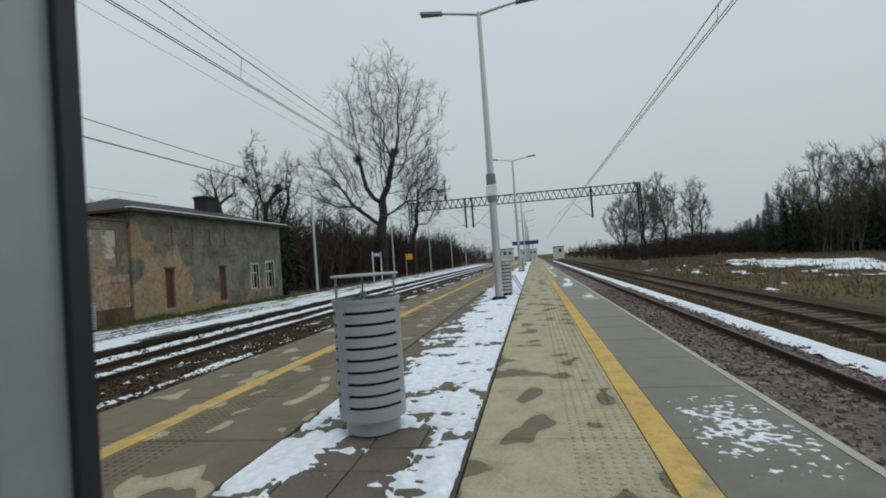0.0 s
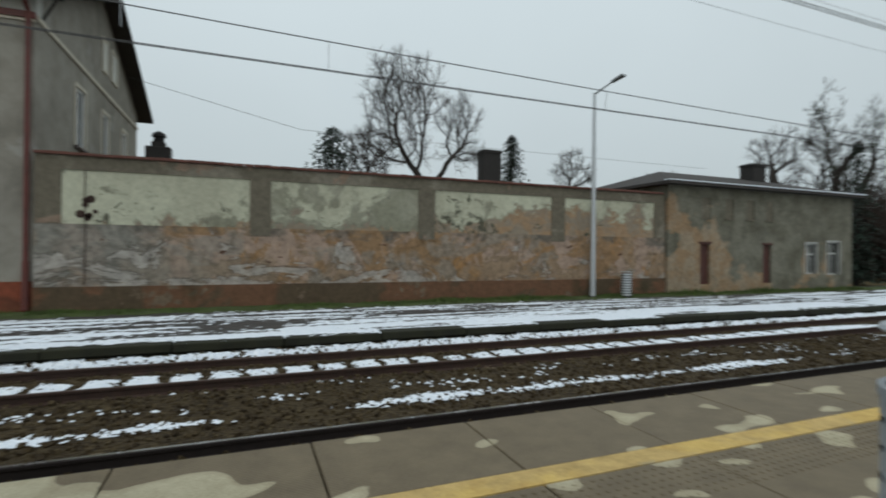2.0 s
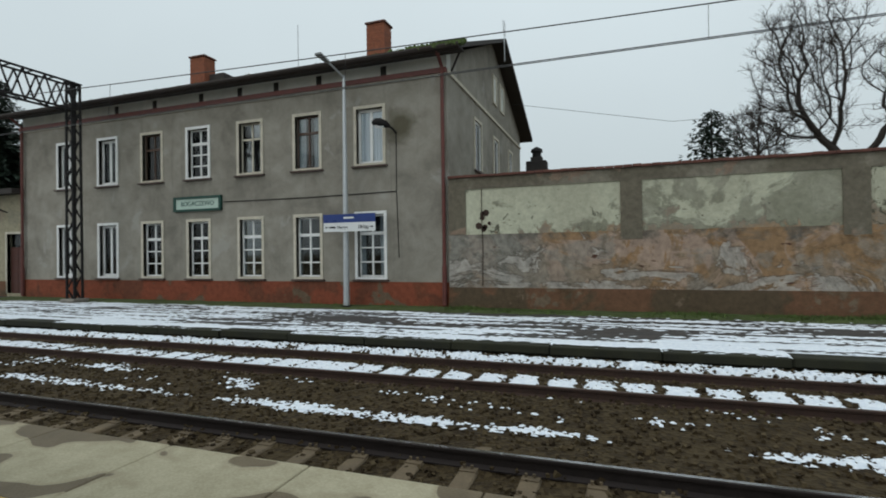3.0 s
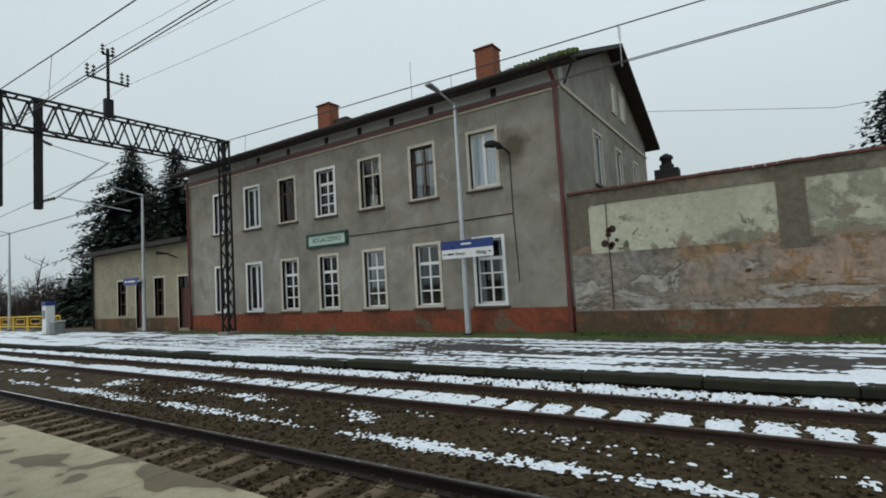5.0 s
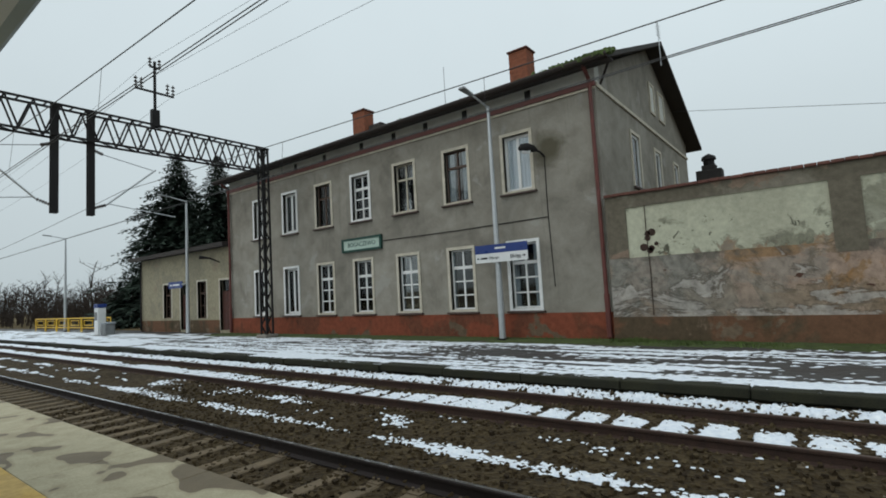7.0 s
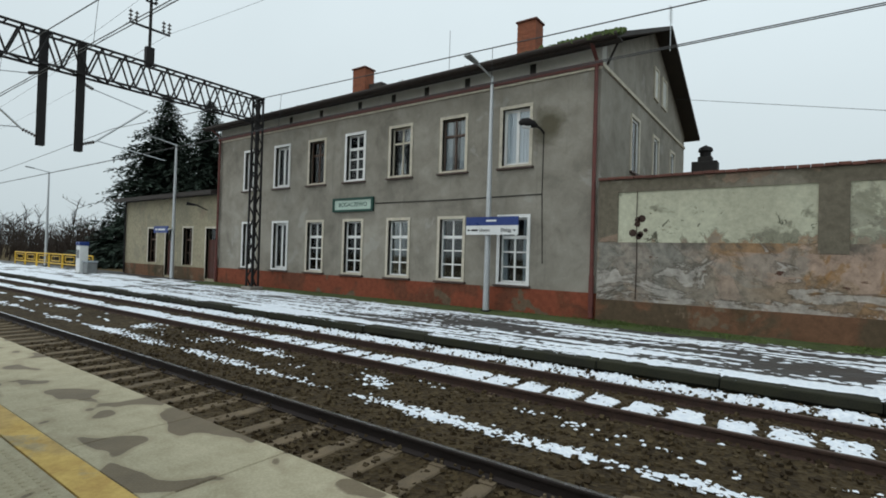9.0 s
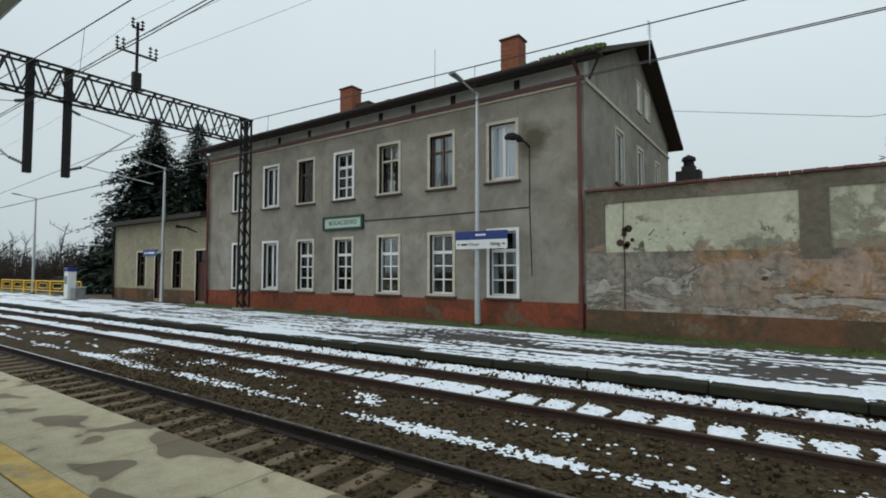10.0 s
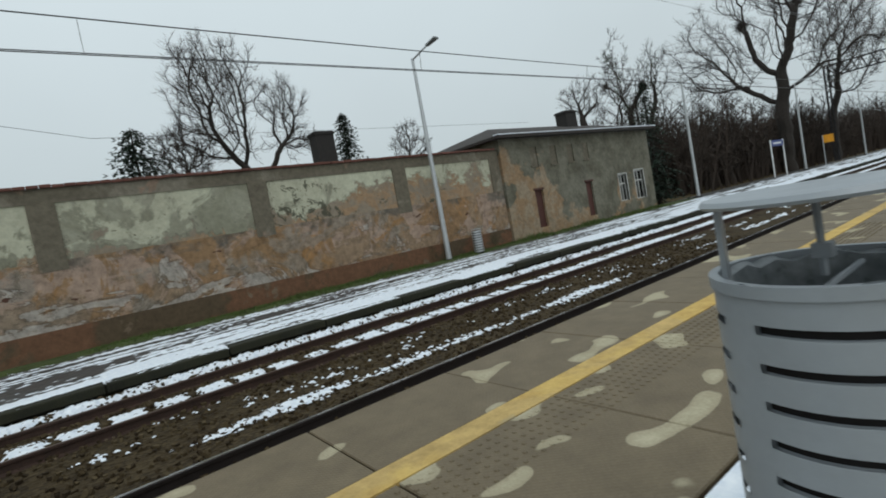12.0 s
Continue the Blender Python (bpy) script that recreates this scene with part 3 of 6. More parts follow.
def track(y, z, x0, x1, step, top, sleeper_mat, label, near, side=None):
    t = thing("railway_track", (0, y, z), label, "track", "railway tracks", "structure")
    for s in (-0.7175, 0.7175):
        r = part("rail", rail_mesh(y + s, z, x0, x1), side or M_RUST, t)
        part("running_surface", Mesh().box(x0, x1, y + s - 0.024, y + s + 0.024, z - 0.001, z + 0.003), top, r, "worn rail head")
    me = None
    x = x0 + 0.45
    rng = random.Random(int(y * 10))
    while x < x1:
        if near[0] < x < near[1]:
            if me is None:
                sl = sleeper_shape()
                ob = part("sleeper", sl, sleeper_mat)
                me = ob.data
                ob.parent = t
                ob.location = (x, 0, 0)
            else:
                ob = new("sleeper", me)
                ob.parent = t
                ob.location = (x, rng.uniform(-0.03, 0.03), rng.uniform(-0.01, 0.01))
                ob.rotation_euler = (0, 0, rng.uniform(-0.02, 0.02))
        x += step
    return t


track(0.0, 0.0, -160, 180, 0.6, M_RAILTOP_OLD, M_SLEEPER, "rusty railway track on old sleepers dusted with snow", (-45, 55))
track(-4.1, 0.0, -160, 180, 0.62, M_RAILTOP, M_SLEEPER, "railway track with shiny rail heads beside the platform", (-25, 35), M_RAIL_DARK)
track(-12.83, 0.0, -8, 180, 0.6, M_RAILTOP_OLD, M_SLEEPER_GREY, "relaid railway track on concrete sleepers", (-4, 50))
track(-17.3, -0.25, -8, 180, 0.6, M_RUST, M_SLEEPER, "rusty overgrown siding track", (-4, 40))

# ---- platforms ----
PT = 0.76
SY = -7.86
island = thing("island_platform", (0, -8.4, 0), "concrete island platform with yellow warning lines", "platform", kind="structure")
body = Mesh().box(-120, 150, -11.0, -5.9, -0.6, PT - 0.1)
part("platform_body", body, M_KERB, island)
part("paving_bed", Mesh().box(-120, 150, -9.16, SY, PT - 0.12, PT - 0.055), M_PAVER, island)
for y0, y1 in ((-6.78, -6.6), (-10.36, -10.18)):
    part("warning_line", Mesh().box(-120, 150, y0, y1, PT - 0.1, PT + 0.003), M_YELLOW, island, "worn yellow warning line")
part("edge_trim", Mesh().box(-120, 150, -11.16, -11.105, PT - 0.16, PT + 0.001), M_PALE, island, "pale concrete edge strip")

station_platform = thing("station_platform", (0, 4, 0), "low asphalt station platform streaked with snow", "platform", kind="structure")
part("platform_body", sheet(-140, 160, 1.75, 8.2, 2.0, 0.4, lambda x, y: 0.2 + 0.012 * fbm(x * 0.6, y * 0.6)), M_ASPHALT, station_platform)
kerb_mesh = None
for i in range(150):
    x = -140 + i * 2.0
    if kerb_mesh is None:
        k = part("edge_stone", Mesh().box(x, x + 1.985, 1.36, 1.8, 0.05, 0.215, 0.02).box(x, x + 1.99, 1.5, 1.8, -0.6, 0.048), M_KERB, station_platform, "mossy dark edge stone")
        kerb_mesh = k.data
    else:
        k = new("edge_stone", kerb_mesh)
        k.parent, k.location = station_platform, (i * 2.0, random.uniform(-0.012, 0.012), random.uniform(-0.01, 0.01))


verge = part("verge", sheet(-26, 34, 6.0, 7.4, 0.25, 0.1, lambda x, y: 0.17 + 0.07 * min(1, max(0, (y - 6.0) / 0.6 + 0.7 * fbm(x * 1.3, y * 2, 4))) + 0.02 * fbm(x * 6, y * 6)), M_VERGE, smooth=True)
tagged(verge, "mossy green verge along the foot of the walls", "verge", kind="structure")

# ---- snow ----
def snow(name, x0, x1, y0, y1, z, cell, cover, thick, label, stretch=1.0, group=""):
    """Patchy lying snow: cells where cover(x, y) is above zero, thicker inwards."""
    nx, ny = int((x1 - x0) / cell / stretch), int((y1 - y0) / cell)
    ids, m = {}, Mesh()
    val = {}
    for j in range(ny + 1):
        for i in range(nx + 1):
            x, y = x0 + i * cell * stretch, y0 + j * cell
            val[i, j] = cover(x, y)

    def vert(i, j):
        if (i, j) not in ids:
            v = val[i, j]
            ids[i, j] = len(m.v)
            x, y = x0 + i * cell * stretch, y0 + j * cell
            base = z(x, y) if callable(z) else z
            m.v.append((x, y, base + (min(thick, v * thick * 5) if v > 0 else -0.012)))
        return ids[i, j]
    for j in range(ny):
        for i in range(nx):
            if max(val[i, j], val[i + 1, j], val[i, j + 1], val[i + 1, j + 1]) > 0:
                m.f.append((vert(i, j), vert(i + 1, j), vert(i + 1, j + 1), vert(i, j + 1)))
    if not m.f:
        return None
    return tagged(part(name, m, M_SNOW, smooth=True), label, "snow", group, "stuff")


def strip_cover(x, y):
    paver = 0.10 * (1 if (int(x / 0.33) * 7 + int((y + 20) / 0.325) * 5) % 11 < 2 else 0)
    v = 0.24 + 0.5 * fbm(x * 2.2, y * 2.2, 3) + 0.3 * fbm(x * 9, y * 9, 5) - 2.0 * paver
    u, w = (x / 0.33) % 1, ((y + 20) / 0.33) % 1
    if min(u, 1 - u, w, 1 - w) < 0.05:
        v -= 0.12
    d = math.hypot(x - 2.5, (y + 8.62) * 1.5)
    path = 0.35 * max(0, (y + 8.45) / 0.35) if x > 4 else 0.0
    return v - max(0, 0.75 - d) * 0.9 - path - (0.3 if x < 2.1 and abs(y + 8.6) < 0.28 else 0)


def strip_level(x, y):
    return PT - 0.012


snow("snow", -3, 14, -9.14, SY, strip_level, 0.03, strip_cover, 0.022, "trodden snow on the paved strip of the platform")
snow("snow", 14, 80, -9.14, SY, strip_level, 0.07, lambda x, y: strip_cover(x, y) + 0.08, 0.022, "trodden snow on the paved strip of the platform", 3.0)
snow("snow", 2.2, 3.6, -11.05, -10.45, PT + 0.001, 0.016, lambda x, y: 0.1 - 0.5 * math.hypot((x - 2.9) * 0.9, (y + 10.75) * 1.5) + 0.35 * fbm(x * 6, y * 6, 2) + 0.45 * fbm(x * 22, y * 22, 2, 2), 0.004, "thin crust of snow on the platform edge")
snow("snow", 12, 60, -10.95, -10.45, PT + 0.001, 0.06, lambda x, y: -0.12 + 0.6 * fbm(x * 0.25, y * 1.4, 8) + 0.2 * fbm(x * 3, y * 5, 8), 0.01, "thin crust of snow on the platform edge", 3.0)


def station_cover(x, y):
    streak = 0.75 * fbm(x * 0.26 + 3, y * 3.6, 1) + 0.3 * fbm(x * 1.8, y * 9, 4) + 0.35 * fbm(x * 5, y * 22, 6) + 0.6 * fbm(x * 16, y * 38, 2, 2)
    edge = 0.5 * max(0.0, 1 - abs(y - 1.85) / 0.7)
    if x > 2.0 and y < 3.6:
        edge += 0.5 * max(0, 1 - abs(y - 2.5) / 1.1)
    far = 0.12 if x < -9 else -0.05
    if x < 2 and 3.3 < y < 5.2:
        far -= 0.12
    wall = -0.6 * max(0, (y - 5.6) / 1.2) + 0.16 * max(0, 1 - abs(y - 5.7) / 0.5)
    return streak + edge + far + wall - 0.2


snow("snow", -24, 22, 1.42, 7.2, lambda x, y: 0.206, 0.042, station_cover, 0.012, "streaks of trodden snow on the station platform", 2.2)
snow("snow", 22, 130, 1.45, 6.6, lambda x, y: 0.206, 0.16, lambda x, y: station_cover(x, y) + 0.18, 0.02, "streaks of trodden snow on the station platform", 5.0)
snow("snow", -110, -24, 1.45, 7.0, lambda x, y: 0.206, 0.16, lambda x, y: station_cover(x, y) + 0.2, 0.02, "streaks of trodden snow on the station platform", 5.0)


def foot_cover(x, y):
    return 0.1 + 0.3 * fbm(x * 2.2, y * 4, 7) + 0.5 * fbm(x * 15, y * 18, 2) - 1.3 * abs(y - 1.1)


def sleeper_cover(x, y):
    u = ((x + 160 - 0.45) / 0.6) % 1
    block = min(0.3, 2.4 * (min(u, 1 - u) - 0.17), 1.6 * (0.36 - abs(y + 0.06)))
    return block + 0.55 * fbm(x * 0.33, 2.0, 9) + 0.22 * fbm(x * 5, y * 6, 2) + 0.3 * fbm(x * 17, y * 21, 3) + 0.02


def middle_cover(x, y):
    grain = 0.45 * fbm(x * 9, y * 17, 1, 3) + 0.4 * fbm(x * 26, y * 40, 5, 2)
    a = -0.1 - 1.7 * abs(y + 2.16) + 0.55 * fbm(x * 0.55, y * 1.2, 3) + grain
    b = -0.42 - 0.5 * abs(y + 1.25) + 0.5 * fbm(x * 0.9, y * 2.2, 6) + grain
    return max(a, b)


for x0, x1, c, s in ((-15, 17, 0.022, 1.2), (17, 30, 0.04, 2.0), (-24, -15, 0.04, 2.0), (30, 130, 0.08, 5.0), (-110, -24, 0.08, 5.0)):
    snow("snow", x0, x1, 0.8, 1.42, lambda x, y: left_level(y) + 0.015, c, foot_cover, 0.032, "bank of snow at the foot of the platform edge", s)
    snow("snow", x0, x1, -0.66, 0.4, -0.13, c, sleeper_cover, 0.02, "snow lying between the sleepers", s if s < 2 else 2.0)
    snow("snow", x0, x1, -2.8, -0.8, lambda x, y: left_level(y) + 0.024, c, middle_cover, 0.013, "patches of snow between the tracks", s)
for x0, x1, c, s in ((4, 40, 0.07, 2.0), (40, 130, 0.1, 5.0)):
    snow("snow", x0, x1, -15.2, -14.1, lambda x, y: right_level(y) + 0.02, c, lambda x, y: 0.35 - 1.0 * abs(y + 14.6) + 0.3 * fbm(x * 1.5, y * 3, 5), 0.05, "strip of snow beside the outer track", s)
snow("snow", 34, 66, -38, -29, lambda x, y: -0.6, 0.3, lambda x, y: 0.35 - 0.02 * abs(x - 50) - 0.1 * abs(y + 33) + 0.5 * fbm(x * 0.3, y * 0.5, 5), 0.18, "patch of old snow on the meadow", 1.5)
snow("snow", 14, 60, -30, -20, lambda x, y: -0.62, 0.2, lambda x, y: -0.4 + 0.6 * fbm(x * 0.3, y * 0.9, 2) + 0.3 * fbm(x * 1.5, y * 4, 5), 0.15, "thin remains of snow in the grass", 2.5)

# ---- station building ----
FY = 7.41
station = thing("station_building", (-14.7, 14.2, 0.2), "two-storey old railway station with worn grey render", "building")
XL, XR, YB, ZE = -25.4, -4.05, 20.9, 8.9
COLS = [-22.4, -19.8, -17.21, -14.72, -12.14, -9.54, -6.95]
UP, LOW = (5.17, 7.31), (1.14, 3.55)
HW = 0.63


def wall_x(m, y0, y1, xa, xb, za, zb, holes):
    """A wall along x with rectangular holes (x0, x1, z0, z1), in one piece."""
    xs = sorted({xa, xb, *[h[0] for h in holes], *[h[1] for h in holes]})
    zs = sorted({za, zb, *[h[2] for h in holes], *[h[3] for h in holes]})
    nx, nz = len(xs), len(zs)

    def solid(i, k):
        if not (0 <= i < nx - 1 and 0 <= k < nz - 1):
            return False
        return not any(h[0] <= xs[i] and h[1] >= xs[i + 1] and h[2] <= zs[k] and h[3] >= zs[k + 1] for h in holes)

    def at(i, k, back):
        return (back * nz + k) * nx + i
    vs = [(x, y, z) for y in (y0, y1) for z in zs for x in xs]
    fs = []
    for i in range(nx - 1):
        for k in range(nz - 1):
            if solid(i, k):
                fs.append((at(i, k, 0), at(i + 1, k, 0), at(i + 1, k + 1, 0), at(i, k + 1, 0)))
                fs.append((at(i, k + 1, 1), at(i + 1, k + 1, 1), at(i + 1, k, 1), at(i, k, 1)))
                for di, dk, p, q in ((-1, 0, (i, k + 1), (i, k)), (1, 0, (i + 1, k), (i + 1, k + 1)), (0, -1, (i, k), (i + 1, k)), (0, 1, (i + 1, k + 1), (i, k + 1))):
                    if not solid(i + di, k + dk):
                        fs.append((at(*p, 0), at(*p, 1), at(*q, 1), at(*q, 0)))
    return m.add(vs, fs)


def wall_y(m, x0, x1, ya, yb, za, zb, holes):
    t = wall_x(Mesh(), x0, x1, ya, yb, za, zb, holes)
    return m.add([(b, a, c) for a, b, c in t.v], [f[::-1] for f in t.f])


IN = 0.11
holes = [(c - HW + IN, c + HW - IN, z0 + 0.08, z1 - IN) for c in COLS for z0, z1 in (UP, LOW)]
wm = wall_x(Mesh(), FY, FY + 0.45, XL, XR, 0.15, 8.1, holes)
SIDE = [(10.85, 11.85, 5.4, 7.35), (14.15, 15.05, 5.4, 7.3), (17.55, 18.4, 5.4, 7.3)]
part("wall", wm, M_RENDER, station)
YM = (FY + YB) / 2
ZR = ZE + (YM - FY) * 0.42
part("side_wall", wall_y(Mesh(), XR - 0.45, XR, FY + 0.45, YB, 0.15, ZE, SIDE), M_RENDER, station)
part("side_wall", Mesh().box(XL, XL + 0.45, FY + 0.45, YB, 0.15, ZE), M_RENDER, station)
part("back_wall", Mesh().box(XL + 0.45, XR - 0.45, YB - 0.45, YB, 0.15, ZE), M_RENDER, station)
for xa, xb in ((XR - 0.45, XR), (XL, XL + 0.45)):
    part("gable", Mesh().add([(x, y, z) for x in (xa, xb) for y, z in ((FY + 0.45, ZE), (YB, ZE), (YM, ZR - 0.05))], [(0, 1, 2), (5, 4, 3), (0, 3, 4, 1), (1, 4, 5, 2), (2, 5, 3, 0)]), M_RENDER, station)
part("attic_wall", Mesh().box(XL, XR, FY + 0.03, FY + 0.45, 8.1, ZE), M_ATTIC, station, "attic band with vents, lightened against the eave shade")
# floor plus an added upright sheet, coloured near-black as unlit rooms
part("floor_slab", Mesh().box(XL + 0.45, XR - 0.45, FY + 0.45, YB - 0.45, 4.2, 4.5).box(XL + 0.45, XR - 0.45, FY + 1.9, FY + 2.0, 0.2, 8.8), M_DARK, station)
part("plinth", Mesh().box(XL - 0.04, XR + 0.04, FY - 0.05, FY - 0.002, 0.15, 1.05).box(XR + 0.002, XR + 0.05, FY - 0.05, YB, 0.15, 1.05), M_PLINTH, station, "red-painted plinth")
part("cornice", Mesh().box(XL - 0.02, XR + 0.02, FY - 0.07, FY - 0.002, 8.0, 8.07), M_SURROUND, station, "cream cornice strip")
part("cornice_flashing", Mesh().box(XL - 0.03, XR + 0.03, FY - 0.13, FY - 0.004, 8.072, 8.24), M_PIPE, station, "rusty sheet flashing")
part("side_cornice", Mesh().box(XR + 0.002, XR + 0.06, FY, YB, 8.08, 8.2), M_SURROUND, station)
part("string_course", Mesh().tube([(-13.45, FY - 0.02, 4.18), (-9.5, FY - 0.02, 4.16), (-5.95, FY - 0.02, 4.20)], 0.018, 5), M_IRON, station, "cable run along the wall")
# vents: one box of each pair is near-black for the shaded hole
for c in (-6.74, -9.37, -11.26, -12.97, -14.9, -17.4, -19.6, -22.2):
    for d in (-0.35, 0.35):
        part("attic_vent", Mesh().box(c + d - 0.11, c + d + 0.11, FY + 0.018, FY + 0.035, 8.25, 8.62), M_DARK if d > 0 else M_ATTIC, station)

# roof: two slopes with deep eaves
OV, GX = 0.62, 0.66
rf = Mesh()
SL = 0.42
for sgn in (-1, 1):
    ye = YM + sgn * ((YB - FY) / 2 + OV)
    zr = ZR + 0.12
    ze = zr - SL * abs(ye - YM)
    a, b = XL - 0.5, XR + GX
    pts = [(a, YM, zr), (b, YM, zr), (b, ye, ze), (a, ye, ze)]
    rf.add(pts + [(x, y, z - 0.16) for x, y, z in pts], [(0, 1, 2, 3), (7, 6, 5, 4), (2, 6, 7, 3), (1, 5, 6, 2), (0, 3, 7, 4), (0, 4, 5, 1)])
rf.box(XL - 0.45, XR + GX - 0.05, FY - OV + 0.02, FY + 0.05, ZE - 0.2, ZE - 0.14)
ROOF = part("roof", rf, M_ROOF, station, "dark felted roof with deep eaves")
ZEV = ZR + 0.12 - SL * ((YB - FY) / 2 + OV)
# gutter and deep fascia, coloured to thicken the shadowed band of the eaves
part("gutter", Mesh().tube([(XL - 0.5, FY - OV - 0.06, ZEV - 0.08), (XR + GX, FY - OV - 0.06, ZEV - 0.08)], 0.1, 8).box(XL - 0.48, XR + GX - 0.02, FY - OV - 0.02, FY - OV + 0.015, ZEV - 0.22, ZEV - 0.01), M_SOFFIT, ROOF, "gutter and fascia board, darkened as shaded eaves")
rng = random.Random(3)
mo = Mesh()
for i in range(160):
    x = rng.choice([rng.uniform(XL, XR), rng.uniform(-6.5, XR + 0.6)])
    y0 = FY - OV + rng.uniform(-0.08, 0.25)
    z0 = ZR + 0.12 - SL * (YM - y0) + 0.01
    s = rng.uniform(0.02, 0.07)
    mo.tube([(x, y0, z0 - 0.02), (x + rng.uniform(-s, s), y0 + rng.uniform(-s, s), z0 + s)], [s * 0.7, 0.01], 4)
for i in range(420):
    x = XR + GX - abs(rng.gauss(0, 1.0)) * (1 if i % 2 else 0.6)
    y0 = FY - OV + rng.uniform(-0.12, 0.9) * (1 if i % 3 else 0.25)
    z0 = ZR + 0.12 - SL * (YM - y0)
    s = rng.uniform(0.05, 0.13)
    mo.tube([(x, y0, z0 - 0.05), (x + rng.uniform(-s, s), y0 + rng.uniform(-s, s), z0 + s * 0.9)], [s * 0.9, s * 0.25], 5)
tagged(part("moss", mo, M_GRASS, ROOF, "moss growing along the eaves"), kind="stuff")
for x, y, w, h in ((-8.3, 11.0, 0.42, 11.95), (-18.0, 11.0, 0.44, 11.88)):
    zb = ZR + 0.1 - SL * abs(y - YM) - 0.3
    ring = []
    z, course = zb, 0
    while z < h - 0.1:
        g = 0.005 * ((course * 7) % 3 - 1)
        for dz, inset in ((0.0, 0.0), (0.062, 0.0), (0.063, 0.012), (0.07, 0.012)):
            ring.append((z + dz, w + g - inset, 0.35 + g - inset))
        z, course = z + 0.071, course + 1
    vs = [(x + sx * a_, y + sy * b_, z_) for z_, a_, b_ in ring for sx, sy in ((-1, -1), (1, -1), (1, 1), (-1, 1))]
    ch = Mesh().add(vs, [(i * 4 + q, i * 4 + (q + 1) % 4, i * 4 + 4 + (q + 1) % 4, i * 4 + 4 + q) for i in range(len(ring) - 1) for q in range(4)])
    part("chimney", ch, M_BRICK, ROOF, "red brick chimney stack")
    part("chimney_cap", Mesh().box(x - w - 0.06, x + w + 0.06, y - 0.41, y + 0.41, h - 0.1, h - 0.02, 0.015).box(x - w + 0.08, x + w - 0.08, y - 0.26, y + 0.26, h - 0.02, h + 0.03, 0.01), M_COPING, ROOF, "weathered chimney cap")
part("low_chimney", Mesh().box(-17.5, -16.6, 10.9, 11.6, 9.8, 10.95, 0.02), M_ROOF, ROOF)
for i, (x, h) in enumerate(((-12.42, 12.6), (-3.15, 11.95))):
    an = Mesh().tube([(x, 11.0 if i == 0 else 12.6, 10.2), (x, 11.0 if i == 0 else 12.6, h)], 0.02, 5)
    if i:
        for k in range(5):
            an.tube([(x - 0.02, 12.35, h - 0.1 - k * 0.12), (x + 0.02, 12.85, h - 0.1 - k * 0.12)], 0.01, 4)
    part("antenna", an, M_GALV, ROOF)
for x in (XR - 0.12, XL + 0.15):
    part("downpipe", Mesh().tube([(x, FY - OV, ZEV - 0.15), (x, FY - 0.12, 8.25), (x, FY - 0.12, 0.3)], 0.065, 8).tube([(x, FY - 0.12, 1.6), (x, FY - 0.12, 0.3)], 0.085, 8), M_PIPE, station, "oxide-red downpipe")
part("roof_bracket", Mesh().tube([(XR + 0.02, FY + 0.5, 8.3), (XR + 0.45, FY + 0.1, ZEV)], 0.04, 5), M_SOFFIT, ROOF)


def bars(m, x0, x1, z0, z1, y, vs, hs, w):
    """Window bars: an outer frame with uprights at vs and crossbars at hs (0 to 1)."""
    m.box(x0, x0 + w, y, y + 0.05, z0, z1).box(x1 - w, x1, y, y + 0.05, z0, z1)
    m.box(x0 + w, x1 - w, y, y + 0.05, z0, z0 + w).box(x0 + w, x1 - w, y, y + 0.05, z1 - w, z1)
    for v in vs:
        x = x0 + (x1 - x0) * v
        m.box(x - w * 0.55, x + w * 0.55, y - 0.004, y + 0.046, z0 + w, z1 - w)
    for h, k in hs:
        z = z0 + (z1 - z0) * h
        m.box(x0 + w, x1 - w, y - 0.008 - 0.01 * k, y + 0.042, z - w * k, z + w * k)
    return m


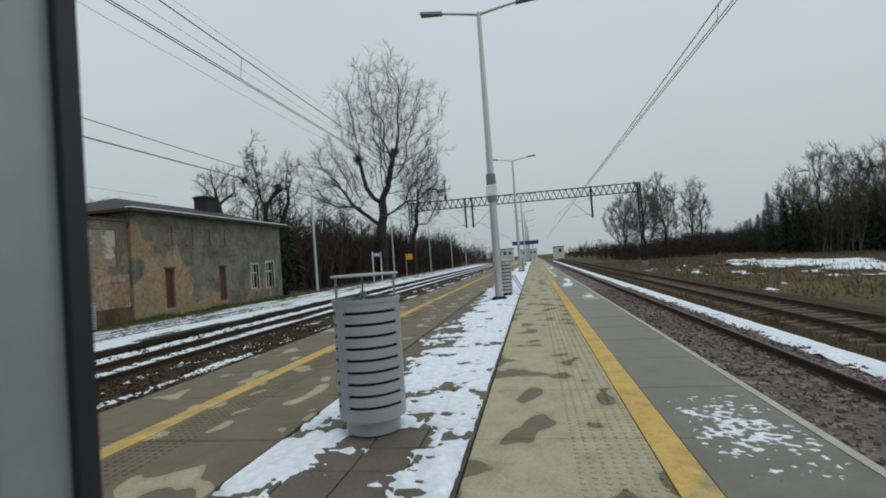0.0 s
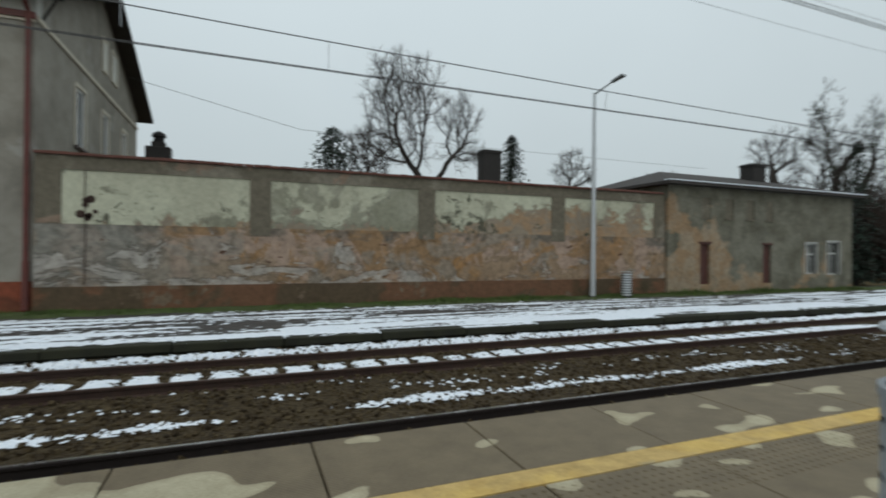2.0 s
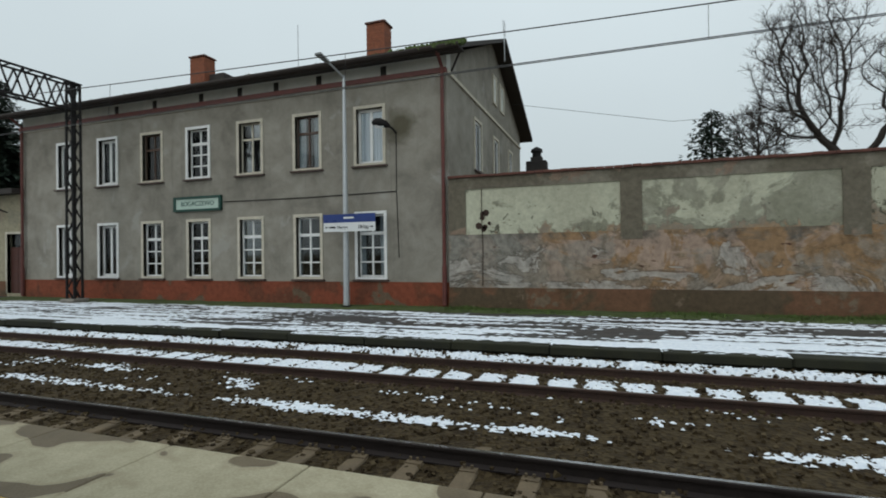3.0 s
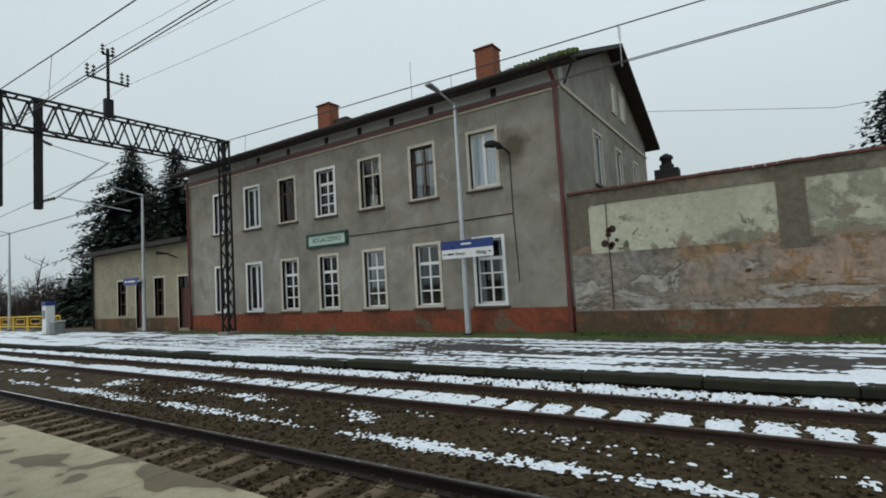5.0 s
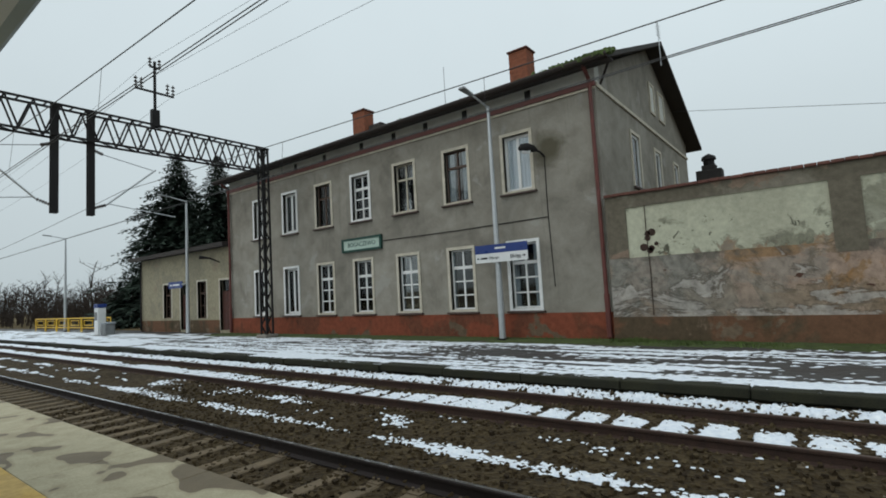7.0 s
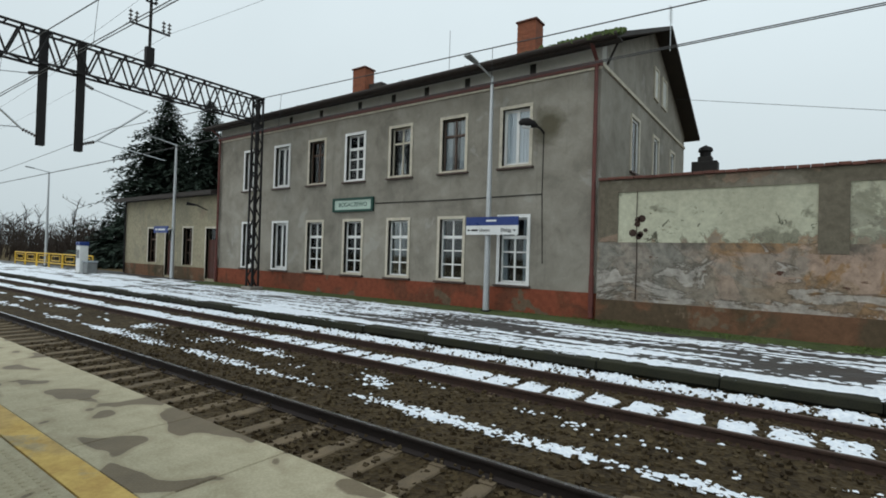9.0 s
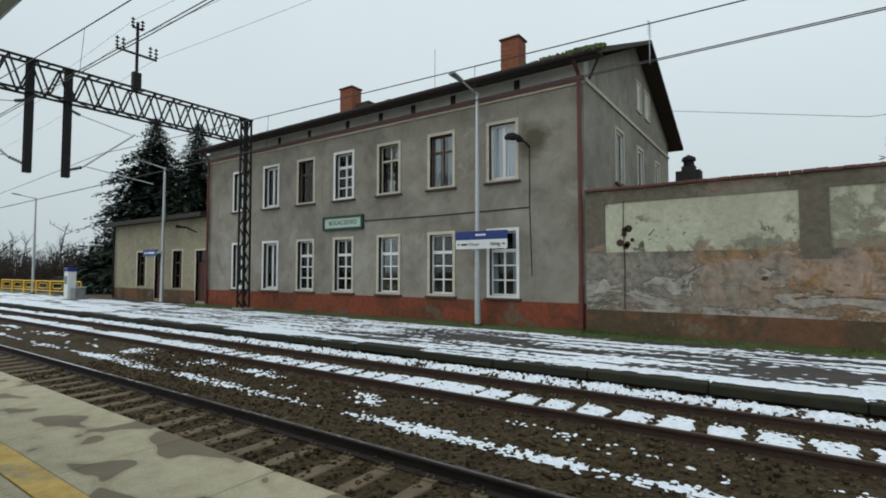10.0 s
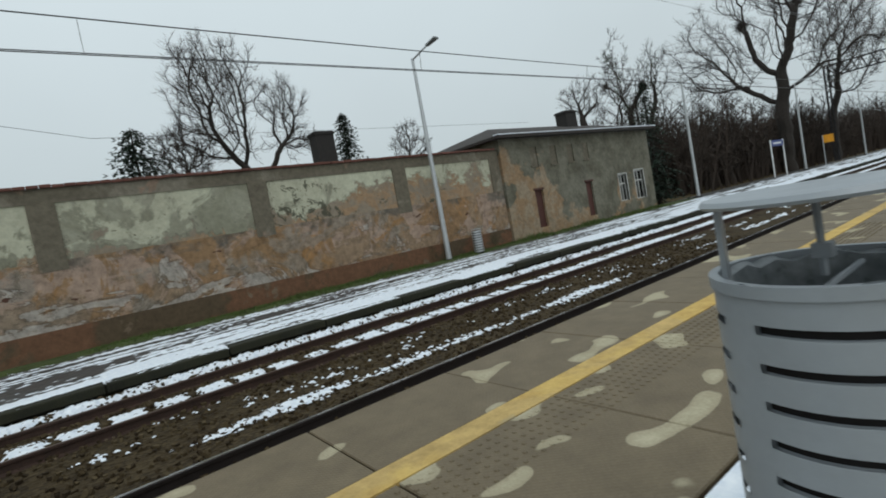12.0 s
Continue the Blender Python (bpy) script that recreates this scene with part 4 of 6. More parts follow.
def window(parent, c, hw, z0, z1, style, y=FY, curtain=0.0):
    """A plastered surround with a sash set back in it, its pane and its sill."""
    x0, x1 = c - hw, c + hw
    xi0, xi1, zi0, zi1 = x0 + IN, x1 - IN, z0 + 0.08, z1 - IN
    sm = Mesh().box(x0, xi0, y - 0.035, y + 0.12, z0, z1).box(xi1, x1, y - 0.035, y + 0.12, z0, z1).box(xi0, xi1, y - 0.035, y + 0.12, zi1, z1).box(xi0, xi1, y - 0.03, y + 0.12, z0, zi0)
    w = part("window", sm, M_WHITE if style in ("pvc_narrow", "white") else M_SURROUND, parent, {"pvc": "white plastic window in a cream surround", "broken": "dark broken window in a cream surround"}.get(style, "old window in a flaking pale surround"))
    sy = y + 0.15
    if style == "pvc" or style == "pvc_narrow":
        sash, mat = bars(Mesh(), xi0, xi1, zi0, zi1, sy, [0.5], [], 0.1), M_WHITE
    elif style == "brown":
        sash, mat = bars(Mesh(), xi0, xi1, zi0, zi1, sy, [0.5], [(0.68, 0.8)], 0.055), M_WOOD
    elif style == "broken":
        sash, mat = bars(Mesh(), xi0, xi1, zi0, zi1, sy, [0.5], [(0.68, 0.7)], 0.05), M_SURROUND
    else:
        sash, mat = bars(Mesh(), xi0, xi1, zi0, zi1, sy, [0.5], [(0.7, 0.95), (0.24, 0.42), (0.47, 0.42)], 0.06), M_WHITE
    part("sash", sash, mat, w)
    pane = part("pane", Mesh().box(xi0 + 0.03, xi1 - 0.03, sy + 0.02, sy + 0.026, zi0 + 0.03, zi1 - 0.03), M_GLASS, w)
    pane.visible_shadow = False
    part("sill", Mesh().box(x0 - 0.07, x1 + 0.07, y - 0.13, y + 0.1, z0 - 0.07, z0 - 0.005, 0.012), M_SILL, w)
    if curtain > 0:
        cm_ = Mesh()
        for s in (0, 1):
            a = xi0 if s == 0 else xi1 - (xi1 - xi0) * curtain
            n = 14
            pts = [(a + (xi1 - xi0) * curtain * i / n, sy + 0.05 + 0.012 * math.sin(i * 2.3)) for i in range(n + 1)]
            cm_.add([(px, py, z) for z in (zi0, zi1) for px, py in pts], [(i, i + 1, i + n + 2, i + n + 1) for i in range(n)])
        part("curtain", cm_, M_CURTAIN_PALE if style == "pvc" else M_CURTAIN, w, "pale bluish sheet right behind the glass" if style == "pvc" else "grey net curtain")
    return w


up_styles = ["pvc_narrow", "pvc_narrow", "brown", "white", "broken", "brown", "pvc"]
for c, st in zip(COLS, up_styles):
    window(station, c, HW, *UP, st, curtain={"pvc": 0.5, "pvc_narrow": 0.3, "brown": 0.33, "white": 0.2}.get(st, 0))
low_styles = ["pvc_narrow", "pvc_narrow", "old", "old", "old", "old", "white"]
for c, st in zip(COLS, low_styles):
    window(station, c, HW, *LOW, st, curtain={"white": 0.22, "pvc_narrow": 0.25}.get(st, 0.1))
for y0, y1, z0, z1 in SIDE:
    w = part("side_window", Mesh().box(XR - 0.1, XR + 0.04, y0 - 0.12, y0, z0 - 0.1, z1 + 0.12).box(XR - 0.1, XR + 0.04, y1, y1 + 0.12, z0 - 0.1, z1 + 0.12).box(XR - 0.1, XR + 0.04, y0, y1, z1, z1 + 0.12), M_SURROUND, station, "narrow side window in a pale surround")
    part("sash", Mesh().box(XR - 0.07, XR - 0.02, y0, y0 + 0.09, z0, z1).box(XR - 0.07, XR - 0.02, y1 - 0.09, y1, z0, z1).box(XR - 0.07, XR - 0.02, y0, y1, z1 - 0.09, z1), M_WHITE, w)
    p = part("pane", Mesh().box(XR - 0.06, XR - 0.055, y0, y1, z0, z1), M_GLASS, w)
    p.visible_shadow = False
    part("curtain", Mesh().box(XR - 0.1, XR - 0.085, y0 + 0.02, y1 - 0.02, z0 + 0.02, z1 - 0.02), M_CURTAIN_PALE, w, "pale curtain")
    part("sill", Mesh().box(XR - 0.1, XR + 0.1, y0 - 0.12, y1 + 0.12, z0 - 0.12, z0 - 0.04), M_SILL, w)
for GY, GW in ((14.42, 0.3), (15.95, 0.4)):
    GZ = 8.92
    aw = part("attic_window", Mesh().box(XR + 0.003, XR + 0.06, GY - GW - 0.1, GY - GW, GZ, GZ + 1.35).box(XR + 0.003, XR + 0.06, GY + GW, GY + GW + 0.1, GZ, GZ + 1.35).box(XR + 0.003, XR + 0.055, GY - GW, GY + GW, GZ + 1.25, GZ + 1.35).box(XR + 0.003, XR + 0.055, GY - GW, GY + GW, GZ, GZ + 0.1), M_SURROUND, station, "small gable window")
    part("shutter", Mesh().box(XR + 0.004, XR + 0.022, GY - GW, GY + GW, GZ + 0.1, GZ + 1.25), M_ATTIC, aw)

# station name board
board = thing("station_name_board", (-14.8, FY - 0.06, 4.2), "green-framed station name board on the wall", "sign")
part("plate", Mesh().box(-15.85, -13.6, FY - 0.07, FY - 0.01, 3.93, 4.4), M_SIGNPLATE, board, "pale green plate")
bf = Mesh().box(-15.95, -13.5, FY - 0.11, FY - 0.005, 4.37, 4.46).box(-15.95, -13.5, FY - 0.11, FY - 0.005, 3.86, 3.95)
bf.box(-15.95, -15.84, FY - 0.112, FY - 0.004, 3.88, 4.44).box(-13.61, -13.5, FY - 0.112, FY - 0.004, 3.88, 4.44)
part("frame", bf, M_GREENSIGN, board)


def lettering(text, size, place, mat, parent, width):
    cu = bpy.data.curves.new("lettering", "FONT")
    cu.body, cu.size, cu.align_x, cu.align_y, cu.extrude, cu.offset = text, size, "CENTER", "CENTER", 0.004, 0.0
    ob = new("lettering", cu)
    me = bpy.data.meshes.new_from_object(ob)
    bpy.data.objects.remove(ob)
    xs = [v.co.x for v in me.vertices]
    k = width / (max(xs) - min(xs))
    me.transform(Matrix.Diagonal((k, k if k < 1.6 else 1.2, 1, 1)))
    me.transform(Matrix.Rotation(radians(90), 4, "X"))
    me.transform(Matrix.Translation(Vector(place) - root_place(parent)))
    me.materials.append(mat)
    ob = new("lettering", me)
    ob.parent = parent
    return ob


lettering("BOGACZEWO", 0.34, (-14.72, FY - 0.076, 4.16), M_GREENSIGN, board, 1.7)

# small wall lamp with its cable
wl_ = thing("wall_lamp", (-6.2, FY - 0.02, 6.4), "rusty outdoor lamp on a bracket on the wall", "lamp")
part("bracket", Mesh().tube([(-5.92, FY, 6.22), (-5.97, FY - 0.18, 6.34), (-6.08, FY - 0.34, 6.42)], 0.035, 6), M_IRON, wl_)
part("shade", Mesh().tube([(-6.04, FY - 0.28, 6.4), (-6.12, FY - 0.38, 6.45), (-6.28, FY - 0.52, 6.5), (-6.42, FY - 0.62, 6.5), (-6.5, FY - 0.68, 6.47)], [0.05, 0.12, 0.16, 0.13, 0.05], 10), M_IRON, wl_, smooth=True)
part("lens", Mesh().tube([(-6.2, FY - 0.46, 6.37), (-6.42, FY - 0.62, 6.38)], [0.09, 0.07], 8), M_SIGNWHITE, wl_, "pale glass underside")
part("cable", Mesh().tube([(-5.92, FY - 0.015, 6.25), (-5.93, FY - 0.015, 4.2), (-5.86, FY - 0.015, 1.9)], 0.014, 5), M_IRON, wl_)

# ---- annex of the station ----
annex = thing("station_annex", (-31.6, 11, 0.2), "low yellowed station annex with boarded doors", "building")
AY = 7.62
ah = [(-34.1, -33.0, 1.1, 3.3), (-31.75, -30.85, 0.35, 3.2), (-29.55, -28.5, 1.05, 3.3), (-26.95, -25.85, 0.35, 3.25)]
am = wall_x(Mesh(), AY, AY + 0.4, -37.5, -25.42, 0.15, 5.15, ah)
part("wall", am, M_ANNEX, annex)
part("side_wall", Mesh().box(-37.5, -37.1, AY + 0.4, 15, 0.15, 5.15), M_ANNEX, annex)
part("back_wall", Mesh().box(-37.1, -25.5, 14.6, 15, 0.15, 5.15), M_ANNEX, annex)
part("plinth", Mesh().box(-37.54, -31.8, AY - 0.04, AY - 0.002, 0.15, 0.95).box(-30.8, -27.0, AY - 0.04, AY - 0.002, 0.15, 0.95), M_PLINTH_OLD, annex, "faded red plinth")
part("roof", Mesh().add([(-38.1, 6.95, 5.12), (-25.42, 6.95, 5.12), (-25.42, 15.3, 6.0), (-38.1, 15.3, 6.0), (-38.1, 6.95, 5.36), (-25.42, 6.95, 5.36), (-25.42, 15.3, 6.25), (-38.1, 15.3, 6.25)], [(3, 2, 1, 0), (4, 5, 6, 7), (0, 1, 5, 4), (1, 2, 6, 5), (2, 3, 7, 6), (3, 0, 4, 7)]), M_ROOF, annex, "dark felt roof")
for i, (x0, x1, z0, z1) in enumerate(ah):
    d = part("door" if i % 2 else "window", Mesh().box(x0 - 0.1, x0, AY - 0.02, AY + 0.15, z0, z1 + 0.1).box(x1, x1 + 0.1, AY - 0.02, AY + 0.15, z0, z1 + 0.1).box(x0, x1, AY - 0.02, AY + 0.15, z1, z1 + 0.1), M_SURROUND, annex)
    if i % 2:
        part("leaf", Mesh().box(x0, x1, AY + 0.16, AY + 0.2, z0, z1 - 0.65).box((x0 + x1) / 2 - 0.02, (x0 + x1) / 2 + 0.02, AY + 0.145, AY + 0.16, z0, z1 - 0.65), M_REDDOOR, d, "red-painted boarded door leaf")
        part("fanlight", Mesh().box(x0, x1, AY + 0.17, AY + 0.19, z1 - 0.62, z1), M_GLASS, d)
    else:
        part("sash", bars(Mesh(), x0, x1, z0, z1, AY + 0.16, [0.5], [(0.68, 0.8), (0.34, 0.4)], 0.06), M_WOOD, d)
        part("pane", Mesh().box(x0, x1, AY + 0.19, AY + 0.195, z0, z1), M_GLASS, d)
# added near-black sheet that stands for the unlit inside of the annex
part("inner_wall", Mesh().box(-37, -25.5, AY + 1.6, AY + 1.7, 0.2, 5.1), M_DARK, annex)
part("downpipe", Mesh().tube([(-37.4, AY - 0.1, 5.1), (-37.4, AY - 0.1, 0.3)], 0.06, 8), M_IRON, annex)
part("bracket_lamp", Mesh().tube([(-26.9, AY, 4.3), (-27.1, AY - 0.5, 4.55), (-27.35, AY - 1.0, 4.62)], [0.03, 0.05, 0.11], 7), M_IRON, annex)

# ---- long plastered boundary wall ----
WY, WX0, WX1 = 7.25, XR + 0.06, 18.0
PAN = [(-3.4, 1.37), (1.97, 6.82), (7.42, 12.26), (12.87, 17.4)]
PZ0, PZ1 = 2.62, 4.1
bwall = thing("boundary_wall", (7, WY + 0.2, 0.2), "long flaking plastered wall with limewashed panels", "wall", kind="structure")
part("lower_plaster", Mesh().box(WX0, WX1, WY, WY + 0.4, 0.9, PZ0), M_LOW, bwall, "flaking pinkish plaster")
fm = Mesh().box(WX0, WX1, WY + 0.001, WY + 0.4, PZ1, 4.48)
edges = [WX0] + [v for p in PAN for v in p] + [WX1]
for a, b in zip(edges[0::2], edges[1::2]):
    fm.box(a, b, WY - 0.012, WY + 0.4, PZ0 - 0.25 if a > 0 and a < 17 else PZ0, PZ1)
part("frieze", fm, M_FRIEZE, bwall, "soot-dark plaster frieze and piers")
for a, b in PAN:
    part("panel", Mesh().box(a, b, WY + 0.03, WY + 0.4, PZ0, PZ1), M_PANEL, bwall, "pale green limewashed panel, partly flaked off")
part("plinth", Mesh().box(WX0, WX1, WY - 0.05, WY + 0.4, 0.1, 0.9), M_PLINTH_OLD, bwall, "brown-red plinth")
cop = None
n = int((WX1 - WX0) / 0.26)
for i in range(n):
    x = WX0 + i * 0.26
    if cop is None:
        c0 = part("coping_brick", Mesh().box(x, x + 0.25, WY - 0.09, WY + 0.49, 4.48, 4.56, 0.01), M_COPING, bwall)
        cop = c0.data
    else:
        c0 = new("coping_brick", cop)
        c0.parent, c0.location = bwall, (i * 0.26, random.uniform(-0.012, 0.012), random.uniform(-0.006, 0.008))
part("wall_pipe", Mesh().tube([(-2.85, WY - 0.02, 4.12), (-2.86, WY - 0.02, 3.35), (-2.83, WY - 0.02, 2.2), (-2.85, WY - 0.02, 0.95)], 0.013, 5), M_RUST, bwall, "rusty pipe on the wall")
niche = Mesh()
for i in range(7):
    rr_ = random.Random(i)
    cx, cz = -2.85 + rr_.gauss(0, 0.1), 3.08 + rr_.gauss(0, 0.16)
    niche.tube([(cx, WY + 0.02, cz), (cx, WY + 0.034, cz)], [rr_.uniform(0.06, 0.13), 0.02], 7)
part("rust_scab", niche, M_RUST, bwall, "rusty broken plaster round the pipe")

# ---- plastered house at the end of the wall ----
house = thing("outbuilding", (24.3, 10.5, 0.2), "two-storey derelict plastered outbuilding with a hipped roof", "building")
HY, HX0, HX1, HZ = 7.1, 18.02, 30.6, 4.95
hh = [(19.9, 20.5, 0.6, 2.4), (23.9, 24.5, 0.6, 2.4), (27.0, 27.75, 1.0, 2.5), (28.65, 29.55, 0.95, 2.6)]
hu = [(20.0, 20.5, 3.55, 4.45), (21.45, 21.95, 3.55, 4.45), (22.8, 23.3, 3.55, 4.45), (24.1, 24.6, 3.55, 4.45)]
hm = wall_x(Mesh(), HY, HY + 0.4, HX0, HX1, 0.15, HZ, hh + hu)
part("wall", hm, M_HOUSE, house)
part("side_wall", Mesh().box(HX0, HX0 + 0.4, HY + 0.4, 14, 0.15, HZ), M_HOUSE, house)
part("side_wall", Mesh().box(HX1 - 0.4, HX1, HY + 0.4, 14, 0.15, HZ), M_HOUSE, house)
part("back_wall", Mesh().box(HX0 + 0.4, HX1 - 0.4, 13.6, 14, 0.15, HZ), M_HOUSE, house)
for i, (x0, x1, z0, z1) in enumerate(hu):
    part("blind_window", Mesh().box(x0, x1, HY + 0.05, HY + 0.3, z0, z1).box(x0 - 0.05, x1 + 0.05, HY - 0.04, HY + 0.05, z0 - 0.06, z0), M_FRIEZE, house, "walled-up window")
for x0, x1, z0, z1 in hh[:2]:
    part("door", Mesh().box(x0, x1, HY + 0.12, HY + 0.18, z0 - 0.3, z1).box(x0 - 0.07, x1 + 0.07, HY - 0.03, HY + 0.1, z1, z1 + 0.09), M_REDDOOR, house, "weathered reddish-brown door")
for x0, x1, z0, z1 in hh[2:]:
    w = part("window", Mesh().box(x0 - 0.08, x0, HY - 0.02, HY + 0.1, z0, z1 + 0.08).box(x1, x1 + 0.08, HY - 0.02, HY + 0.1, z0, z1 + 0.08).box(x0, x1, HY - 0.02, HY + 0.1, z1, z1 + 0.08), M_OLDWHITE, house, "white-framed window")
    part("sash", bars(Mesh(), x0, x1, z0, z1, HY + 0.1, [0.5], [(0.65, 0.7)], 0.06), M_OLDWHITE, w)
    part("pane", Mesh().box(x0, x1, HY + 0.13, HY + 0.135, z0, z1), M_GLASS, w)
# added near-black sheet: darkness behind the outbuilding's panes
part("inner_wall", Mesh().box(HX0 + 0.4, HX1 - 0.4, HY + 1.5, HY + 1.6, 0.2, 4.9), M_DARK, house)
hr = Mesh()
ex0, ex1, ey0, ey1, ez = HX0 - 0.4, HX1 + 0.4, HY - 0.45, 14.4, HZ + 0.08
rz, rm = 6.15, 10.6
hr.add([(ex0, ey0, ez), (ex1, ey0, ez), (ex1, ey1, ez), (ex0, ey1, ez), (ex0 + 3.4, rm, rz), (ex1 - 3.4, rm, rz)], [(0, 1, 5, 4), (1, 2, 5), (2, 3, 4, 5), (3, 0, 4), (3, 2, 1, 0)])
hr.box(ex0, ex1, ey0, ey1, ez - 0.12, ez - 0.004)
hroof = part("roof", hr, M_ROOF, house, "low hipped dark roof")
part("chimney", Mesh().box(26.6, 27.6, 9.6, 10.4, 5.6, 6.85, 0.02).box(26.55, 27.65, 9.55, 10.45, 6.7, 6.8), M_BRICK_DARK, hroof, "sooty chimney stack")
part("roof_snow", Mesh().box(ex0, ex1, ey0 - 0.02, ey0 + 0.3, ez + 0.005, ez + 0.05, 0.015), M_SNOW, hroof, "thin snow along the eaves")

# chimneys of houses behind the wall
stack = thing("chimney_stack", (13.5, 15, 0.1), "sooty brick chimney stack rising behind the wall", "chimney")
part("shaft", Mesh().box(12.95, 14.0, 14.6, 15.4, 0.1, 7.38, 0.03).box(12.91, 14.04, 14.56, 15.44, 7.2, 7.3), M_BRICK_DARK, stack)
pot = thing("chimney_pot", (-2.05, 14, 0.1), "brick chimney with a round cowl behind the wall", "chimney")
part("shaft", Mesh().box(-2.5, -1.6, 13.7, 14.3, 0.1, 6.05, 0.02).box(-2.3, -1.8, 13.8, 14.2, 6.05, 6.25, 0.02), M_BRICK_DARK, pot)
part("cowl", Mesh().lathe(-2.05, 14, [(0.2, 6.2), (0.2, 6.45), (0.27, 6.47), (0.24, 6.6), (0.02, 6.72)], 12), M_IRON, pot)

# ---- litter bins ----
def litter_bin(x, y, z, s=1.0, label="grey slotted steel litter bin with a raised lid"):
    b = thing("litter_bin", (x, y, z), label, "litter bin", "litter bins")
    R, H0, H1 = 0.23 * s, 0.10 * s, 0.90 * s
    m = Mesh()
    n, rows = 48, 9
    zs = [H0]
    gap = 0.0095 * s
    step = (H1 - H0 - 0.1 * s) / rows
    for k in range(rows):
        c = H0 + 0.055 * s + step * (k + 0.5)
        zs += [c - gap, c + gap]
    zs.append(H1)
    for shell, r in ((0, R), (1, R - 0.012 * s)):
        base = len(m.v)
        m.v += [(x + r * math.cos(2 * math.pi * k / n), y + r * math.sin(2 * math.pi * k / n), z + h) for h in zs for k in range(n)]
        for i in range(len(zs) - 1):
            for k in range(n):
                slot = i % 2 == 1 and (k - 5) % 16 < 13
                if not slot:
                    f = (base + i * n + k, base + i * n + (k + 1) % n, base + (i + 1) * n + (k + 1) % n, base + (i + 1) * n + k)
                    m.f.append(f if shell == 0 else f[::-1])
    top = (len(zs) - 1) * n
    half = len(zs) * n
    m.f += [(top + k, top + (k + 1) % n, half + top + (k + 1) % n, half + top + k) for k in range(n)]
    part("shell", m, M_BIN, b, smooth=True)
    part("base", Mesh().lathe(x, y, [(0.001, z), (R * 0.8, z), (R * 0.8, z + 0.1 * s), (R * 0.98, z + 0.105 * s), (0.001, z + 0.106 * s)], 32), M_BIN, b, smooth=True)
    part("rim", Mesh().lathe(x, y, [(R - 0.014, z + H1 - 0.02), (R + 0.006, z + H1 - 0.02), (R + 0.006, z + H1 + 0.006), (R - 0.014, z + H1 + 0.006), (R - 0.014, z + H1 - 0.02)], 40), M_BIN, b, smooth=True)
    # added near-black sleeve, open at both ends, that makes the slots look shaded
    part("inner_can", Mesh().lathe(x, y, [(R * 0.93, z + 0.12 * s), (R * 0.945, z + 0.12 * s), (R * 0.945, z + H1 - 0.03), (R * 0.93, z + H1 - 0.03)], 32), M_IRON, b, "dark sleeve behind the slots", smooth=True)
    rg = random.Random(4)
    prof = [(R * 0.86, z + 0.15 * s), (R * 0.88, z + H1 - 0.05 * s), (R * 0.97, z + H1 + 0.002), (R * 0.86, z + H1 - 0.01), (R * 0.78, z + H1 - 0.12 * s), (R * 0.7, z + 0.3 * s), (0.001, z + 0.28 * s)]
    lin = Mesh().lathe(x, y, prof, 28)
    lin.v = [(a + rg.uniform(-0.008, 0.008), c + rg.uniform(-0.008, 0.008), d + rg.uniform(-0.01, 0.01) * (1 if d > z + H1 - 0.2 else 0)) for a, c, d in lin.v]
    part("liner", lin, M_BAG, b, "crumpled grey bin liner", smooth=True)
    for a in (radians(109), radians(289)):
        cx, cy = x + (R - 0.03) * math.cos(a), y + (R - 0.03) * math.sin(a)
        ps = Mesh()
        u, w = Vector((-math.sin(a), math.cos(a), 0)), Vector((math.cos(a), math.sin(a), 0))
        vs = [Vector((cx, cy, z + h)) + u * p + w * q for h in (H1 - 0.08, 1.06 * s) for p, q in ((-0.045, -0.006), (0.045, -0.006), (0.045, 0.006), (-0.045, 0.006))]
        ps.add(vs, [(3, 2, 1, 0), (4, 5, 6, 7), (0, 1, 5, 4), (1, 2, 6, 5), (2, 3, 7, 6), (3, 0, 4, 7)])
        part("lid_post", ps, M_BIN, b)
    part("lid", Mesh().lathe(x, y, [(0.001, z + 1.06 * s), (R * 1.0, z + 1.055 * s), (R * 1.03, z + 1.062 * s), (R * 1.0, z + 1.072 * s), (0.001, z + 1.075 * s)], 36), M_BIN, b, "flat round lid", smooth=True)
    part("ashtray", Mesh().tube([(x, y + 0.02, z + H1 - 0.02), (x, y + 0.02, z + 1.06 * s)], 0.008, 5).tube([(x - R * 0.9, y, z + H1 - 0.03), (x + R * 0.9, y, z + H1 - 0.03)], 0.007, 5).box(x - 0.018, x + 0.018, y, y + 0.035, z + H1 + 0.02, z + H1 + 0.05), M_BIN, b)
    return b


BIN = litter_bin(2.985, -8.44, PT)


def slim_bin(x, y, z):
    b = thing("litter_bin", (x, y, z), "slim grey slatted litter bin beside a lamp post", "litter bin", "litter bins")
    for k in range(9):
        h = z + 0.08 + k * 0.1
        part("slat", Mesh().lathe(x, y, [(0.19, h), (0.21, h), (0.21, h + 0.07), (0.19, h + 0.07), (0.19, h)], 18), M_GALV, b)
    part("inner", Mesh().lathe(x, y, [(0.001, z), (0.18, z), (0.18, z + 0.95), (0.001, z + 0.95)], 16), M_IRON, b)
    part("lid", Mesh().lathe(x, y, [(0.21, z + 1.0), (0.22, z + 1.02), (0.001, z + 1.05)], 16), M_GALV, b)
    return b


slim_bin(15.3, 6.55, 0.2)
slim_bin(14.1, -8.75, PT)
slim_bin(34.9, -8.75, PT)


